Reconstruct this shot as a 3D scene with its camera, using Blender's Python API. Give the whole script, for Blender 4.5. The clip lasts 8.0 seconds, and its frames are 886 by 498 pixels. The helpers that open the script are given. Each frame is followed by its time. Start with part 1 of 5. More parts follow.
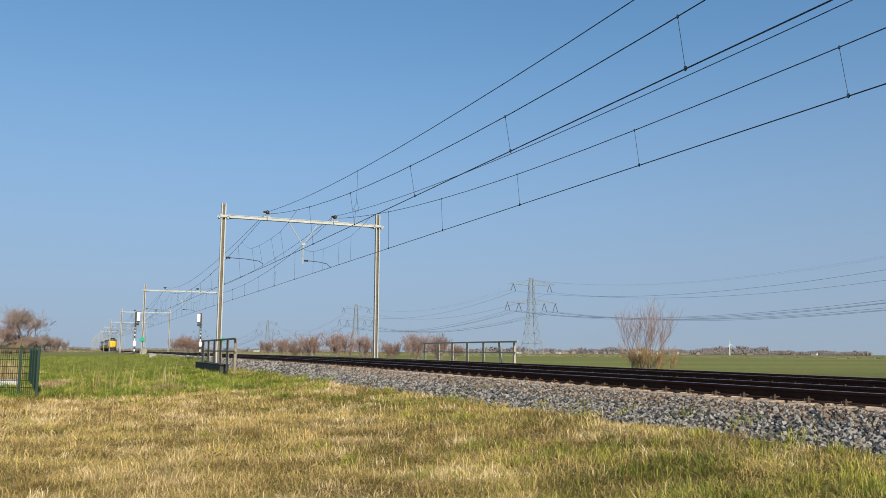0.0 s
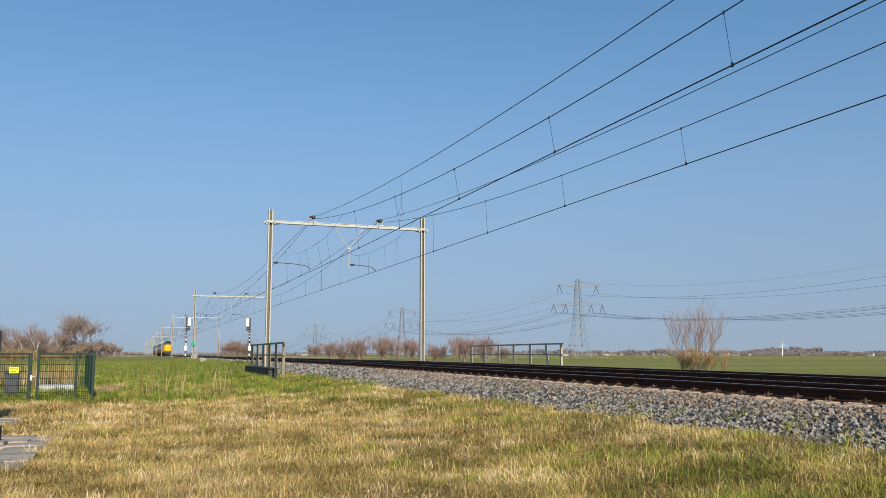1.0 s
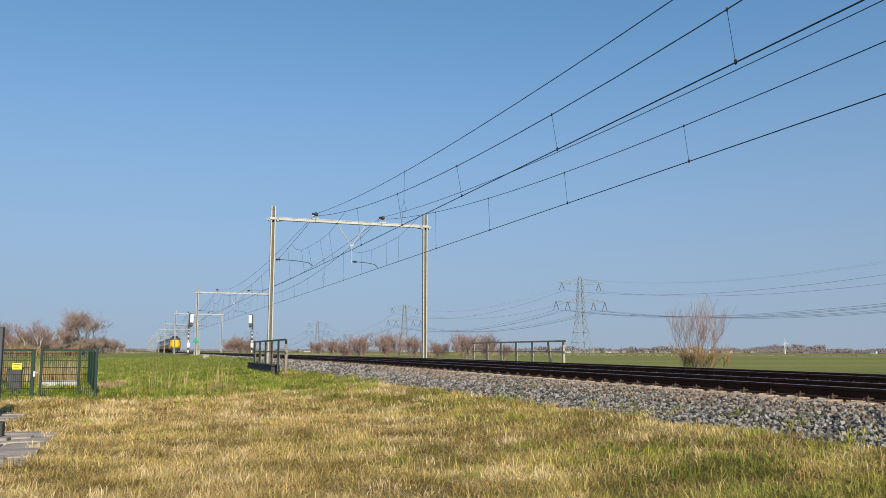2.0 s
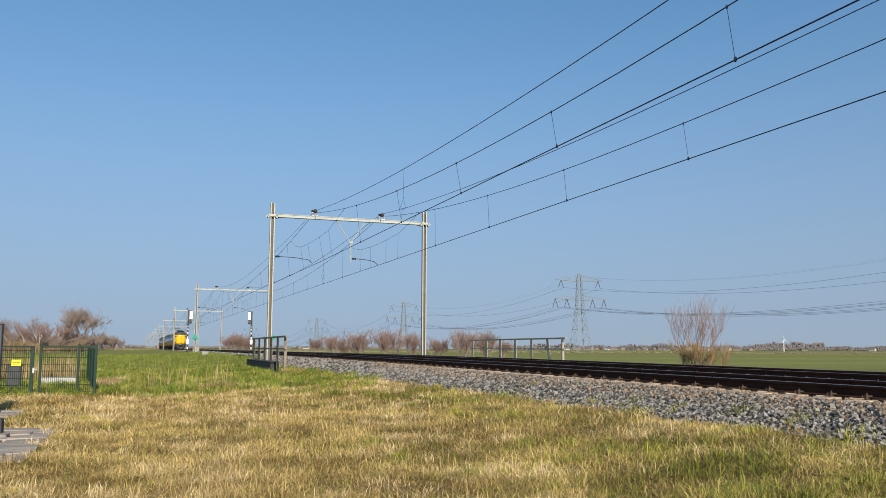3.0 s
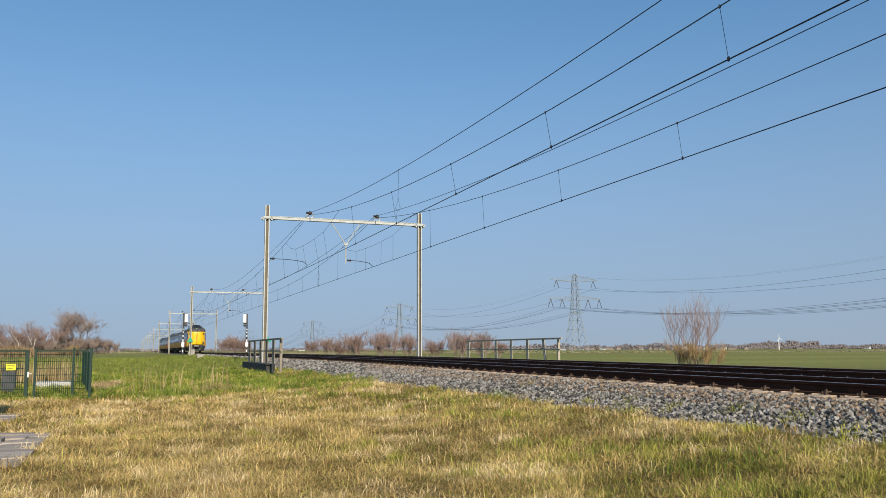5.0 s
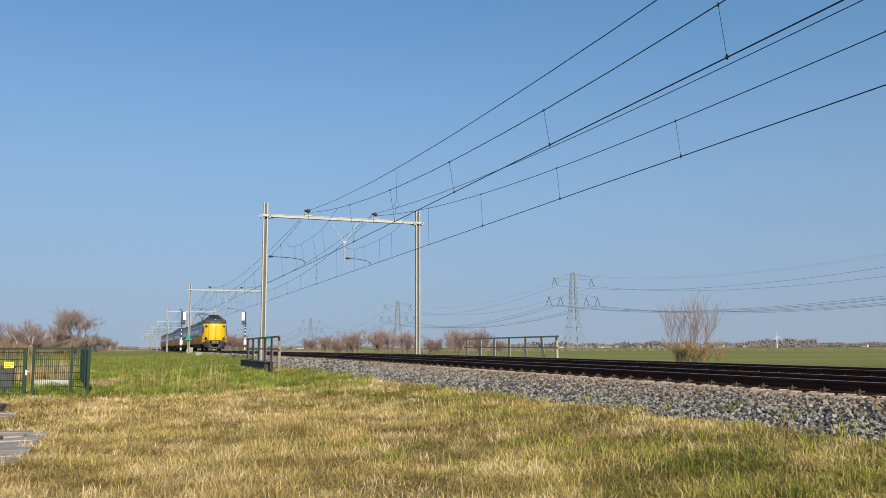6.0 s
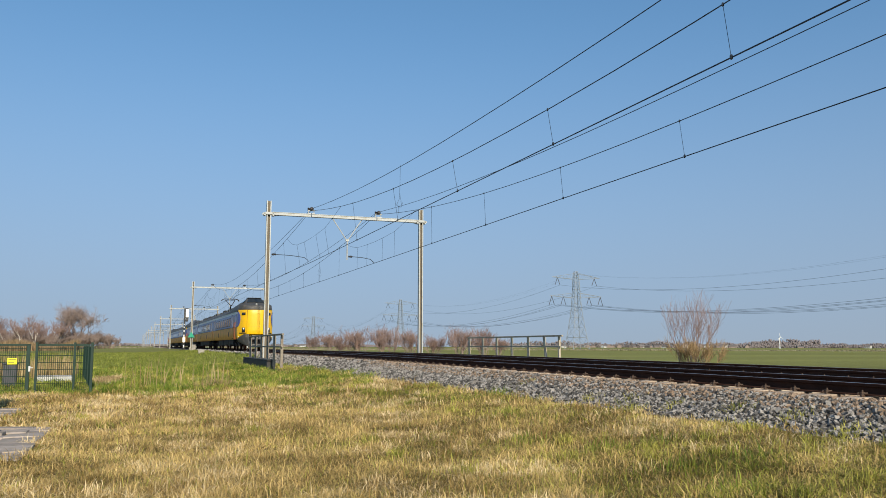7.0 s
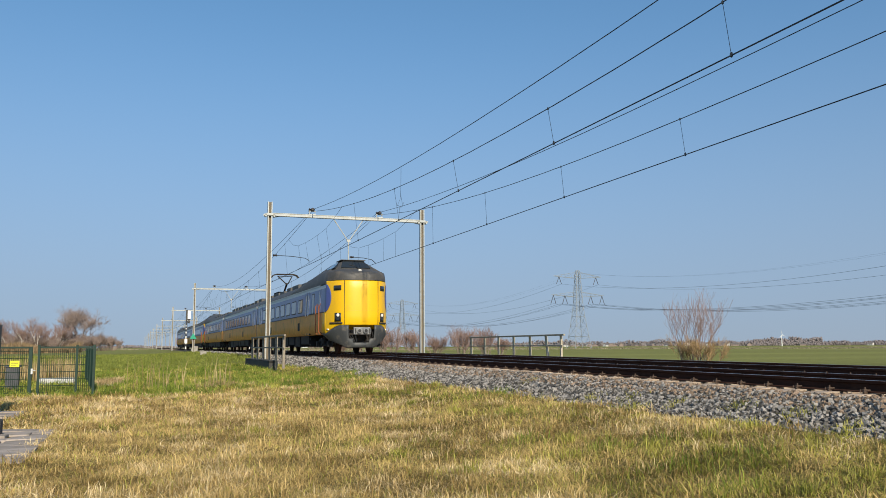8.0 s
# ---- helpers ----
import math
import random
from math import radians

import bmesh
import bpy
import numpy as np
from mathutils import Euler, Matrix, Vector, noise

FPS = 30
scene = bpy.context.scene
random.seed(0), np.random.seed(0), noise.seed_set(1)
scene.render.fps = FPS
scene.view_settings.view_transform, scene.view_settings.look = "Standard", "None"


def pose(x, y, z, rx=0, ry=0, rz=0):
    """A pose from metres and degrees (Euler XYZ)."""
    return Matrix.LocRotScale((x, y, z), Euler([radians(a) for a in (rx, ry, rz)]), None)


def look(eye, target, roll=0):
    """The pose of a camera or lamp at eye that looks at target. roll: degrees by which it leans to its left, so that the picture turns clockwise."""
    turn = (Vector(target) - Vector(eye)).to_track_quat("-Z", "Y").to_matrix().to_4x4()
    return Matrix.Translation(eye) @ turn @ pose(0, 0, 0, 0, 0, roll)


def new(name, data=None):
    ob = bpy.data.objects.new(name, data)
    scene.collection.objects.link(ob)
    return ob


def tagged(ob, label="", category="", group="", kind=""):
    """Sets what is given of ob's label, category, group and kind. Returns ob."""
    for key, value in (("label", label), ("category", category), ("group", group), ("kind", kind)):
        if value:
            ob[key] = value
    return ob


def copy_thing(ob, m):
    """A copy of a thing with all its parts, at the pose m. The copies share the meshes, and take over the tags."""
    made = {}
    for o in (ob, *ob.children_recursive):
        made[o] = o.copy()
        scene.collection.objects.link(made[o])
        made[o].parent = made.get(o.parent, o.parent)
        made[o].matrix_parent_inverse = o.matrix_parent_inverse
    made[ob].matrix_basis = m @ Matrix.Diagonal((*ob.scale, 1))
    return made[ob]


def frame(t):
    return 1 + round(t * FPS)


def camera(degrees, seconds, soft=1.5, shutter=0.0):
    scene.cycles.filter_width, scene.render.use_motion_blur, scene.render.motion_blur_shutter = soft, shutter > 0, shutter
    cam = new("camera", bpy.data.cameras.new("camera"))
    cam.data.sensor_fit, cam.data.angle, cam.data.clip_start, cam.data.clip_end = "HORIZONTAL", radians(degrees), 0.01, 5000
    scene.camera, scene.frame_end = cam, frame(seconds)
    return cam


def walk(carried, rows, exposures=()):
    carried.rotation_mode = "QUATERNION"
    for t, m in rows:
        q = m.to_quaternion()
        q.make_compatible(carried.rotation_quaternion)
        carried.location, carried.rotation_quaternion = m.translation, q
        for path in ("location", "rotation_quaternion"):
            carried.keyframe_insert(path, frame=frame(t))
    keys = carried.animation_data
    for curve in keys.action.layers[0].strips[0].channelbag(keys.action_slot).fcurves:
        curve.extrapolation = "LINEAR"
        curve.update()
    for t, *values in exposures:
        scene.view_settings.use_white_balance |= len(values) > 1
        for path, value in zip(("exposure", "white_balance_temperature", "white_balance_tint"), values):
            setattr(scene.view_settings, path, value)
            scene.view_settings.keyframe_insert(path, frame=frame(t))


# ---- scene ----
cam = camera(55.2, 8.0, soft=0.6)
walk(cam, [(t, pose(0, 0, 0.468, 90 + pitch, roll, yaw)) for t, yaw, pitch, roll in (
    (0.0, -22.96, 6.93, -0.39), (0.1, -22.69, 7.10, -0.40), (0.2, -22.31, 7.33, -0.42), (0.3, -21.66, 7.50, -0.43),
    (0.4, -21.16, 7.58, -0.45), (0.5, -20.93, 7.60, -0.46), (0.6, -20.70, 7.50, -0.37), (0.7, -20.47, 7.32, -0.29),
    (0.8, -20.18, 7.25, -0.20), (0.9, -19.97, 7.19, -0.11), (1.0, -19.85, 7.10, -0.03), (1.2, -19.74, 7.02, -0.07),
    (1.5, -19.69, 7.00, -0.12), (3.0, -19.75, 6.71, -0.21), (3.5, -19.86, 6.79, -0.44), (4.0, -19.81, 6.85, -0.08),
    (4.5, -19.92, 6.83, 0.13), (6.0, -20.14, 6.64, 0.21), (6.5, -19.87, 6.59, 0.17), (7.0, -19.98, 6.56, -0.13),
    (7.5, -19.97, 6.53, 0.03), (8.0, -19.85, 6.55, 0.25))])

# ---- light ----
SUN_TO = Vector((-0.005, -0.88, 0.46)).normalized()
world = bpy.data.worlds.new("sky")
scene.world = world
world.use_nodes = True
sky = world.node_tree.nodes.new("ShaderNodeTexSky")
sky.sky_type, sky.sun_disc = "NISHITA", False
sky.sun_elevation = math.asin(SUN_TO.z)
sky.sun_rotation = math.atan2(SUN_TO.x, SUN_TO.y)
sky.air_density, sky.dust_density, sky.ozone_density = 1.0, 0.2, 5.0
back = world.node_tree.nodes["Background"]
back.inputs["Strength"].default_value = 0.19
# the thick spring haze: the sky keeps its blue down to the horizon
way_up = world.node_tree.nodes.new("ShaderNodeTexCoord")
lift = world.node_tree.nodes.new("ShaderNodeMapping")
lift.inputs["Location"].default_value = (0, 0, 0.2)
lift.inputs["Scale"].default_value = (1, 1, 0.9)
tint = world.node_tree.nodes.new("ShaderNodeVectorMath")
tint.operation = "MULTIPLY"
tint.inputs[1].default_value = (0.925, 1.067, 0.965)
world.node_tree.links.new(way_up.outputs["Generated"], lift.inputs["Vector"])
world.node_tree.links.new(lift.outputs[0], sky.inputs["Vector"])
world.node_tree.links.new(sky.outputs[0], tint.inputs[0])
haze_axis = world.node_tree.nodes.new("ShaderNodeSeparateXYZ")
haze_part = world.node_tree.nodes.new("ShaderNodeMapRange")
haze_part.interpolation_type = "SMOOTHSTEP"
haze_part.inputs[1].default_value, haze_part.inputs[2].default_value = -0.12, 0.42
haze_part.inputs[3].default_value, haze_part.inputs[4].default_value = 1.0, 0.0
hazy = world.node_tree.nodes.new("ShaderNodeMix")
hazy.data_type = "RGBA"
hazy.inputs[7].default_value = (1.75, 1.975, 2.33, 1)
world.node_tree.links.new(way_up.outputs["Generated"], haze_axis.inputs[0])
world.node_tree.links.new(haze_axis.outputs["Z"], haze_part.inputs[0])
world.node_tree.links.new(haze_part.outputs[0], hazy.inputs["Factor"])
world.node_tree.links.new(tint.outputs[0], hazy.inputs[6])
world.node_tree.links.new(hazy.outputs[2], back.inputs["Color"])
sun = new("sun", bpy.data.lights.new("sun", "SUN"))
sun.data.energy, sun.data.angle, sun.data.color = 5.6, radians(1.0), (1.0, 0.89, 0.70)
sun.matrix_world = look((0, 0, 0), -SUN_TO)
scene.view_settings.exposure = 0.0


# ---- materials ----
def material(name, colour, rough=0.8, metal=0.0, vary=0.25, scale=6.0, fine=60.0, bump=0.2, dirt=None, dirt_amount=0.0,
             island=0.0, random_object=0.0, coat=0.0, depth=0.01, spec=0.5):
    """A surface with colour variation at two scales, wear stains and fine relief."""
    m = bpy.data.materials.new(name)
    m.use_nodes = True
    nt = m.node_tree
    n, link = nt.nodes, nt.links.new
    bsdf = n["Principled BSDF"]
    bsdf.inputs["Roughness"].default_value, bsdf.inputs["Metallic"].default_value = rough, metal
    bsdf.inputs["Coat Weight"].default_value = coat
    bsdf.inputs["Specular IOR Level"].default_value = spec
    geo = n.new("ShaderNodeTexCoord")
    big, small = n.new("ShaderNodeTexNoise"), n.new("ShaderNodeTexNoise")
    for tex, s in ((big, scale), (small, fine)):
        tex.inputs["Scale"].default_value = s
        tex.inputs["Detail"].default_value = 5
        link(geo.outputs["Object"], tex.inputs["Vector"])
    add = n.new("ShaderNodeMath"); add.operation = "MULTIPLY_ADD"
    link(big.outputs["Fac"], add.inputs[0]); add.inputs[1].default_value = 0.6
    half = n.new("ShaderNodeMath"); half.operation = "MULTIPLY"; half.inputs[1].default_value = 0.4
    link(small.outputs["Fac"], half.inputs[0]); link(half.outputs[0], add.inputs[2])
    last = add.outputs[0]
    extra = []
    if island:
        g = n.new("ShaderNodeNewGeometry"); extra.append((g.outputs["Random Per Island"], island))
    if random_object:
        g = n.new("ShaderNodeObjectInfo"); extra.append((g.outputs["Random"], random_object))
    for out, amount in extra:
        k = n.new("ShaderNodeMath"); k.operation = "MULTIPLY_ADD"
        link(out, k.inputs[0]); k.inputs[1].default_value = amount
        sub = n.new("ShaderNodeMath"); sub.operation = "SUBTRACT"; sub.inputs[1].default_value = amount / 2
        link(last, sub.inputs[0]); link(sub.outputs[0], k.inputs[2])
        last = k.outputs[0]
    ramp = n.new("ShaderNodeMapRange")
    ramp.inputs[1].default_value, ramp.inputs[2].default_value = 0.25, 0.75
    ramp.inputs[3].default_value, ramp.inputs[4].default_value = 1 - vary, 1 + vary
    link(last, ramp.inputs[0])
    mul = n.new("ShaderNodeVectorMath"); mul.operation = "SCALE"
    mul.inputs[0].default_value = colour
    link(ramp.outputs[0], mul.inputs["Scale"])
    out = mul.outputs[0]
    if dirt:
        mix = n.new("ShaderNodeMix"); mix.data_type = "RGBA"
        st = n.new("ShaderNodeTexNoise"); st.inputs["Scale"].default_value = scale * 1.7; st.inputs["Detail"].default_value = 6
        link(geo.outputs["Object"], st.inputs["Vector"])
        rr = n.new("ShaderNodeMapRange")
        rr.inputs[1].default_value, rr.inputs[2].default_value = 0.62 - 0.3 * dirt_amount, 0.72
        rr.inputs[4].default_value = min(1.0, 0.4 + dirt_amount)
        link(st.outputs["Fac"], rr.inputs[0]); link(rr.outputs[0], mix.inputs["Factor"])
        link(out, mix.inputs[6]); mix.inputs[7].default_value = (*dirt, 1)
        out = mix.outputs[2]
    link(out, bsdf.inputs["Base Color"])
    if bump:
        b = n.new("ShaderNodeBump"); b.inputs["Strength"].default_value = bump; b.inputs["Distance"].default_value = depth
        link(small.outputs["Fac"], b.inputs["Height"]); link(b.outputs[0], bsdf.inputs["Normal"])
    return m


def blade_material(name, dark, light, through_light=0.25):
    """Thin grass or reed blades: each one a colour of its own between two, with patches, lit through a little."""
    m = bpy.data.materials.new(name)
    m.use_nodes = True
    nt = m.node_tree
    n, link = nt.nodes, nt.links.new
    bsdf, out = n["Principled BSDF"], n["Material Output"]
    g, c = n.new("ShaderNodeNewGeometry"), n.new("ShaderNodeTexCoord")
    tex = n.new("ShaderNodeTexNoise"); tex.inputs["Scale"].default_value = 0.9; tex.inputs["Detail"].default_value = 4
    link(c.outputs["Object"], tex.inputs["Vector"])
    a = n.new("ShaderNodeMath"); a.operation = "MULTIPLY_ADD"; a.inputs[1].default_value = 0.85
    link(g.outputs["Random Per Island"], a.inputs[0])
    s = n.new("ShaderNodeMath"); s.operation = "MULTIPLY_ADD"; s.inputs[1].default_value = 2.4; s.inputs[2].default_value = -1.14
    link(tex.outputs["Fac"], s.inputs[0]); link(s.outputs[0], a.inputs[2])
    mix = n.new("ShaderNodeMix"); mix.data_type = "RGBA"; mix.clamp_factor = True
    link(a.outputs[0], mix.inputs["Factor"]); mix.inputs[6].default_value = (*dark, 1); mix.inputs[7].default_value = (*light, 1)
    link(mix.outputs[2], bsdf.inputs["Base Color"])
    bsdf.inputs["Roughness"].default_value = 0.65
    bsdf.inputs["Specular IOR Level"].default_value = 0.25
    t = n.new("ShaderNodeBsdfTranslucent"); link(mix.outputs[2], t.inputs["Color"])
    sh = n.new("ShaderNodeMixShader"); sh.inputs[0].default_value = through_light
    link(bsdf.outputs[0], sh.inputs[1]); link(t.outputs[0], sh.inputs[2]); link(sh.outputs[0], out.inputs["Surface"])
    return m


def ground_material():
    """Soil and turf: dry straw where the mesh's dryness says so, green elsewhere, with soil and painted-in shade
    showing between.
    """
    m = material("turf", (0.1, 0.1, 0.03), 0.95, vary=0.35, scale=0.8, fine=25, bump=0.9, depth=0.03)
    nt = m.node_tree
    n, link = nt.nodes, nt.links.new
    bsdf = n["Principled BSDF"]
    bsdf.inputs["Specular IOR Level"].default_value = 0.1
    old = bsdf.inputs["Base Color"].links[0].from_socket
    scale_node = old.node
    at = n.new("ShaderNodeAttribute"); at.attribute_name = "dryness"
    # both verge tones are kept dark, colouring in the shade between grass blades
    mix = n.new("ShaderNodeMix"); mix.data_type = "RGBA"
    mix.inputs[6].default_value, mix.inputs[7].default_value = (0.15, 0.145, 0.036, 1), (0.21, 0.15, 0.056, 1)
    link(at.outputs["Fac"], mix.inputs["Factor"])
    # beyond the verge the short pasture closes over the soil and its painted shade
    at2 = n.new("ShaderNodeAttribute"); at2.attribute_name = "pasture"
    mix2 = n.new("ShaderNodeMix"); mix2.data_type = "RGBA"
    mix2.inputs[7].default_value = (0.195, 0.198, 0.058, 1)
    link(at2.outputs["Fac"], mix2.inputs["Factor"]); link(mix.outputs[2], mix2.inputs[6])
    mix = mix2
    # darker and lighter strips over the distant pasture
    co = n.new("ShaderNodeTexCoord"); mp = n.new("ShaderNodeMapping"); mp.inputs["Scale"].default_value = (0.004, 0.03, 0.1)
    mp.inputs["Rotation"].default_value = (0, 0, 0.5)
    tx = n.new("ShaderNodeTexNoise"); tx.inputs["Scale"].default_value = 1.0; tx.inputs["Detail"].default_value = 6
    link(co.outputs["Object"], mp.inputs[0]); link(mp.outputs[0], tx.inputs["Vector"])
    mr = n.new("ShaderNodeMapRange"); mr.inputs[1].default_value, mr.inputs[2].default_value = 0.3, 0.7
    mr.inputs[3].default_value, mr.inputs[4].default_value = 0.72, 1.25
    link(tx.outputs["Fac"], mr.inputs[0])
    sc = n.new("ShaderNodeVectorMath"); sc.operation = "SCALE"
    link(mix.outputs[2], sc.inputs[0]); link(mr.outputs[0], sc.inputs["Scale"])
    link(sc.outputs[0], scale_node.inputs[0])
    return m


M_TURF = ground_material()
M_DRY = blade_material("dry_grass_blade", (0.22, 0.14, 0.038), (0.78, 0.57, 0.25))
M_GREEN = blade_material("green_grass_blade", (0.13, 0.15, 0.018), (0.62, 0.56, 0.13), 0.3)
M_STRAW = blade_material("bleached_straw_blade", (0.50, 0.36, 0.17), (0.88, 0.71, 0.43), 0.15)
M_LUSH = blade_material("lush_grass_blade", (0.07, 0.12, 0.013), (0.32, 0.39, 0.06), 0.3)
M_MAT = blade_material("matted_grass_blade", (0.13, 0.095, 0.026), (0.70, 0.53, 0.20), 0.25)
M_BANK = blade_material("bank_grass_blade", (0.12, 0.155, 0.025), (0.31, 0.33, 0.07), 0.25)
M_REED = blade_material("reed_blade", (0.26, 0.18, 0.08), (0.54, 0.41, 0.22), 0.15)
M_STONE = material("crushed_stone", (0.185, 0.172, 0.158), 0.92, vary=0.7, scale=9, fine=90, bump=0.4, island=0.9)
M_STONE_BROWN = material("dusty_stone", (0.23, 0.165, 0.115), 0.95, vary=0.35, scale=9, fine=90, bump=0.4, island=0.7)
# bed under the loose stones: near black, painting in the shade of their gaps
M_BED_SHADE = material("ballast_bed", (0.045, 0.04, 0.036), 0.95, vary=0.45, scale=12, fine=40, bump=1.0, depth=0.05)
M_RAIL = material("rusty_rail_steel", (0.05, 0.022, 0.014), 0.92, 0.0, vary=0.4, scale=3, fine=80, bump=0.3, dirt=(0.075, 0.035, 0.02), dirt_amount=0.3, spec=0.15)
M_HEAD = material("polished_rail_head", (0.55, 0.54, 0.53), 0.28, 1.0, vary=0.1, scale=2, fine=50, bump=0.05)
M_SLEEPER = material("sleeper_concrete", (0.42, 0.33, 0.25), 0.9, vary=0.25, scale=4, fine=60, bump=0.3, dirt=(0.2, 0.13, 0.09), dirt_amount=0.15, random_object=0.3)
M_CLIP = material("rusty_clip", (0.10, 0.065, 0.045), 0.75, 0.3, vary=0.4, scale=20, fine=200)
M_GALV = material("galvanised_steel", (0.40, 0.415, 0.41), 0.6, 0.15, vary=0.22, scale=2.5, fine=30, bump=0.1, dirt=(0.33, 0.31, 0.22), dirt_amount=0.25)
# web between the mast channels: its shade is painted in as dark brown
M_WEB_SHADE = material("shaded_mast_web", (0.15, 0.125, 0.09), 0.8, 0.1, vary=0.25, scale=2.5, fine=30, bump=0.1)
M_HEDGE = blade_material("hedge_twigs", (0.17, 0.155, 0.09), (0.32, 0.29, 0.18), 0.1)
M_WIRE = material("weathered_copper_wire", (0.035, 0.045, 0.06), 0.6, 0.3, vary=0.2, bump=0)
M_LATTICE = material("pylon_steel", (0.30, 0.33, 0.36), 0.7, 0.2, vary=0.15, scale=0.5, fine=4, bump=0)
M_INSUL = material("dark_insulator", (0.045, 0.04, 0.04), 0.4, 0, vary=0.3, bump=0)
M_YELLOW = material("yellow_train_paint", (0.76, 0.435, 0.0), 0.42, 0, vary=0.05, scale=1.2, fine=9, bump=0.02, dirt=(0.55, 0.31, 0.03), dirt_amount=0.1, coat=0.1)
# flank yellow: brown grime, and the flank's shade put into a deeper orange base
M_YELLOW_SIDE = material("grimy_shaded_side_yellow", (0.74, 0.335, 0.07), 0.6, 0, vary=0.2, scale=0.9, fine=9, bump=0.03, dirt=(0.34, 0.20, 0.06), dirt_amount=0.3)
M_BLUE = material("blue_train_paint", (0.17, 0.22, 0.41), 0.5, 0, vary=0.12, scale=0.8, fine=9, bump=0.02, coat=0.1)
M_BLUE_FRONT = material("deep_blue_front_paint", (0.06, 0.085, 0.27), 0.45, 0, vary=0.1, scale=1, fine=9, bump=0.02, coat=0.1)
M_SILVER = material("pale_grey_paint", (0.55, 0.56, 0.56), 0.45, 0, vary=0.12, scale=1, fine=12, bump=0.02)
M_COUPLER = material("worn_coupler_steel", (0.20, 0.20, 0.20), 0.6, 0.3, vary=0.3, scale=5, fine=40, bump=0.1)
M_ORANGE = material("orange_rail_paint", (0.30, 0.085, 0.025), 0.5, 0, vary=0.15, bump=0)
M_ROOF = material("dark_grey_roof_paint", (0.06, 0.058, 0.056), 0.6, 0, vary=0.3, scale=1.3, fine=14, bump=0.1, dirt=(0.13, 0.11, 0.09), dirt_amount=0.3)
M_SKIRT = material("grey_front_skirt", (0.045, 0.048, 0.05), 0.55, 0, vary=0.2, scale=2, fine=20, bump=0.05, dirt=(0.18, 0.15, 0.12), dirt_amount=0.2)
M_UNDER = material("underframe_grime", (0.035, 0.03, 0.027), 0.85, 0.2, vary=0.4, scale=3, fine=30)
M_GLASS = material("dark_window_glass", (0.02, 0.025, 0.03), 0.06, 0, vary=0.1, bump=0)
M_GASKET = material("black_rubber", (0.02, 0.02, 0.022), 0.7, 0, vary=0.2, bump=0)
M_LENS = material("lamp_glass", (0.5, 0.5, 0.46), 0.1, 0, vary=0.05, bump=0)
M_LENS.node_tree.nodes["Principled BSDF"].inputs["Emission Color"].default_value = (1.0, 0.9, 0.66, 1)
M_LENS.node_tree.nodes["Principled BSDF"].inputs["Emission Strength"].default_value = 0.42
M_GREENPAINT = material("green_fence_paint", (0.006, 0.028, 0.018), 0.7, 0.0, vary=0.3, scale=6, fine=50, bump=0.05)
M_YSIGN = material("yellow_sign_enamel", (0.85, 0.78, 0.02), 0.4, 0, vary=0.06, bump=0)
M_TRIANGLE = material("green_sign_enamel", (0.0, 0.28, 0.17), 0.45, 0, vary=0.08, bump=0)
M_WHITE = material("white_paint", (0.78, 0.78, 0.76), 0.5, 0, vary=0.1, scale=3, fine=20, bump=0.02)
M_BLACK = material("black_paint", (0.025, 0.025, 0.027), 0.5, 0, vary=0.25, scale=3, fine=20, bump=0.02)
M_CONC = material("weathered_concrete", (0.33, 0.31, 0.28), 0.9, 0, vary=0.25, scale=2, fine=30, bump=0.3, dirt=(0.12, 0.12, 0.09), dirt_amount=0.35)
M_DARKCONC = material("dark_wet_concrete", (0.05, 0.048, 0.045), 0.9, 0, vary=0.35, scale=3, fine=30, bump=0.3)
M_PAVER = material("paving_concrete", (0.33, 0.275, 0.235), 0.9, 0, vary=0.2, scale=3, fine=50, bump=0.3, dirt=(0.17, 0.15, 0.1), dirt_amount=0.4, random_object=0.4)
M_GREYPOST = material("dark_grey_steel", (0.06, 0.062, 0.07), 0.6, 0.2, vary=0.2, scale=3, fine=30, bump=0.05)
M_BARK = material("bare_bark", (0.25, 0.19, 0.165), 0.9, 0, vary=0.3, scale=3, fine=20, bump=0, island=0.5)
M_BARK_RED = material("reddish_twigs", (0.24, 0.16, 0.135), 0.9, 0, vary=0.3, scale=0.3, fine=5, bump=0, island=0.5)
M_WILLOW = material("willow_twigs", (0.28, 0.185, 0.09), 0.85, 0, vary=0.3, scale=1, fine=8, bump=0, island=0.6)
M_BIRCH = material("birch_bark", (0.52, 0.47, 0.42), 0.85, 0, vary=0.3, scale=1, fine=8, bump=0)
# distant woods: the haze in front of them is put into a paler base colour
M_HAZED_WOOD = material("hazed_bare_wood", (0.20, 0.175, 0.18), 0.95, 0, vary=0.2, scale=0.02, fine=0.4, bump=0, island=0.12)
M_SCRUB = blade_material("dry_scrub_blade", (0.16, 0.11, 0.06), (0.34, 0.24, 0.13), 0.1)
M_BRICK = material("brick_wall", (0.24, 0.19, 0.165), 0.9, 0, vary=0.2, scale=0.3, fine=4, bump=0)
M_RENDER = material("white_house_wall", (0.55, 0.54, 0.52), 0.8, 0, vary=0.08, scale=0.3, fine=4, bump=0)
M_TILE = material("roof_tiles", (0.15, 0.135, 0.13), 0.85, 0, vary=0.25, scale=0.3, fine=4, bump=0, random_object=0.5)
M_SHEET = material("pale_slab_concrete", (0.46, 0.46, 0.45), 0.6, 0.2, vary=0.2, scale=2, fine=20, bump=0.1)


# ---- building helpers ----
def thing(name, label, category, group="", kind="", at=(0, 0, 0)):
    ob = new(name)
    ob.location = at
    return tagged(ob, label, category, group, kind)


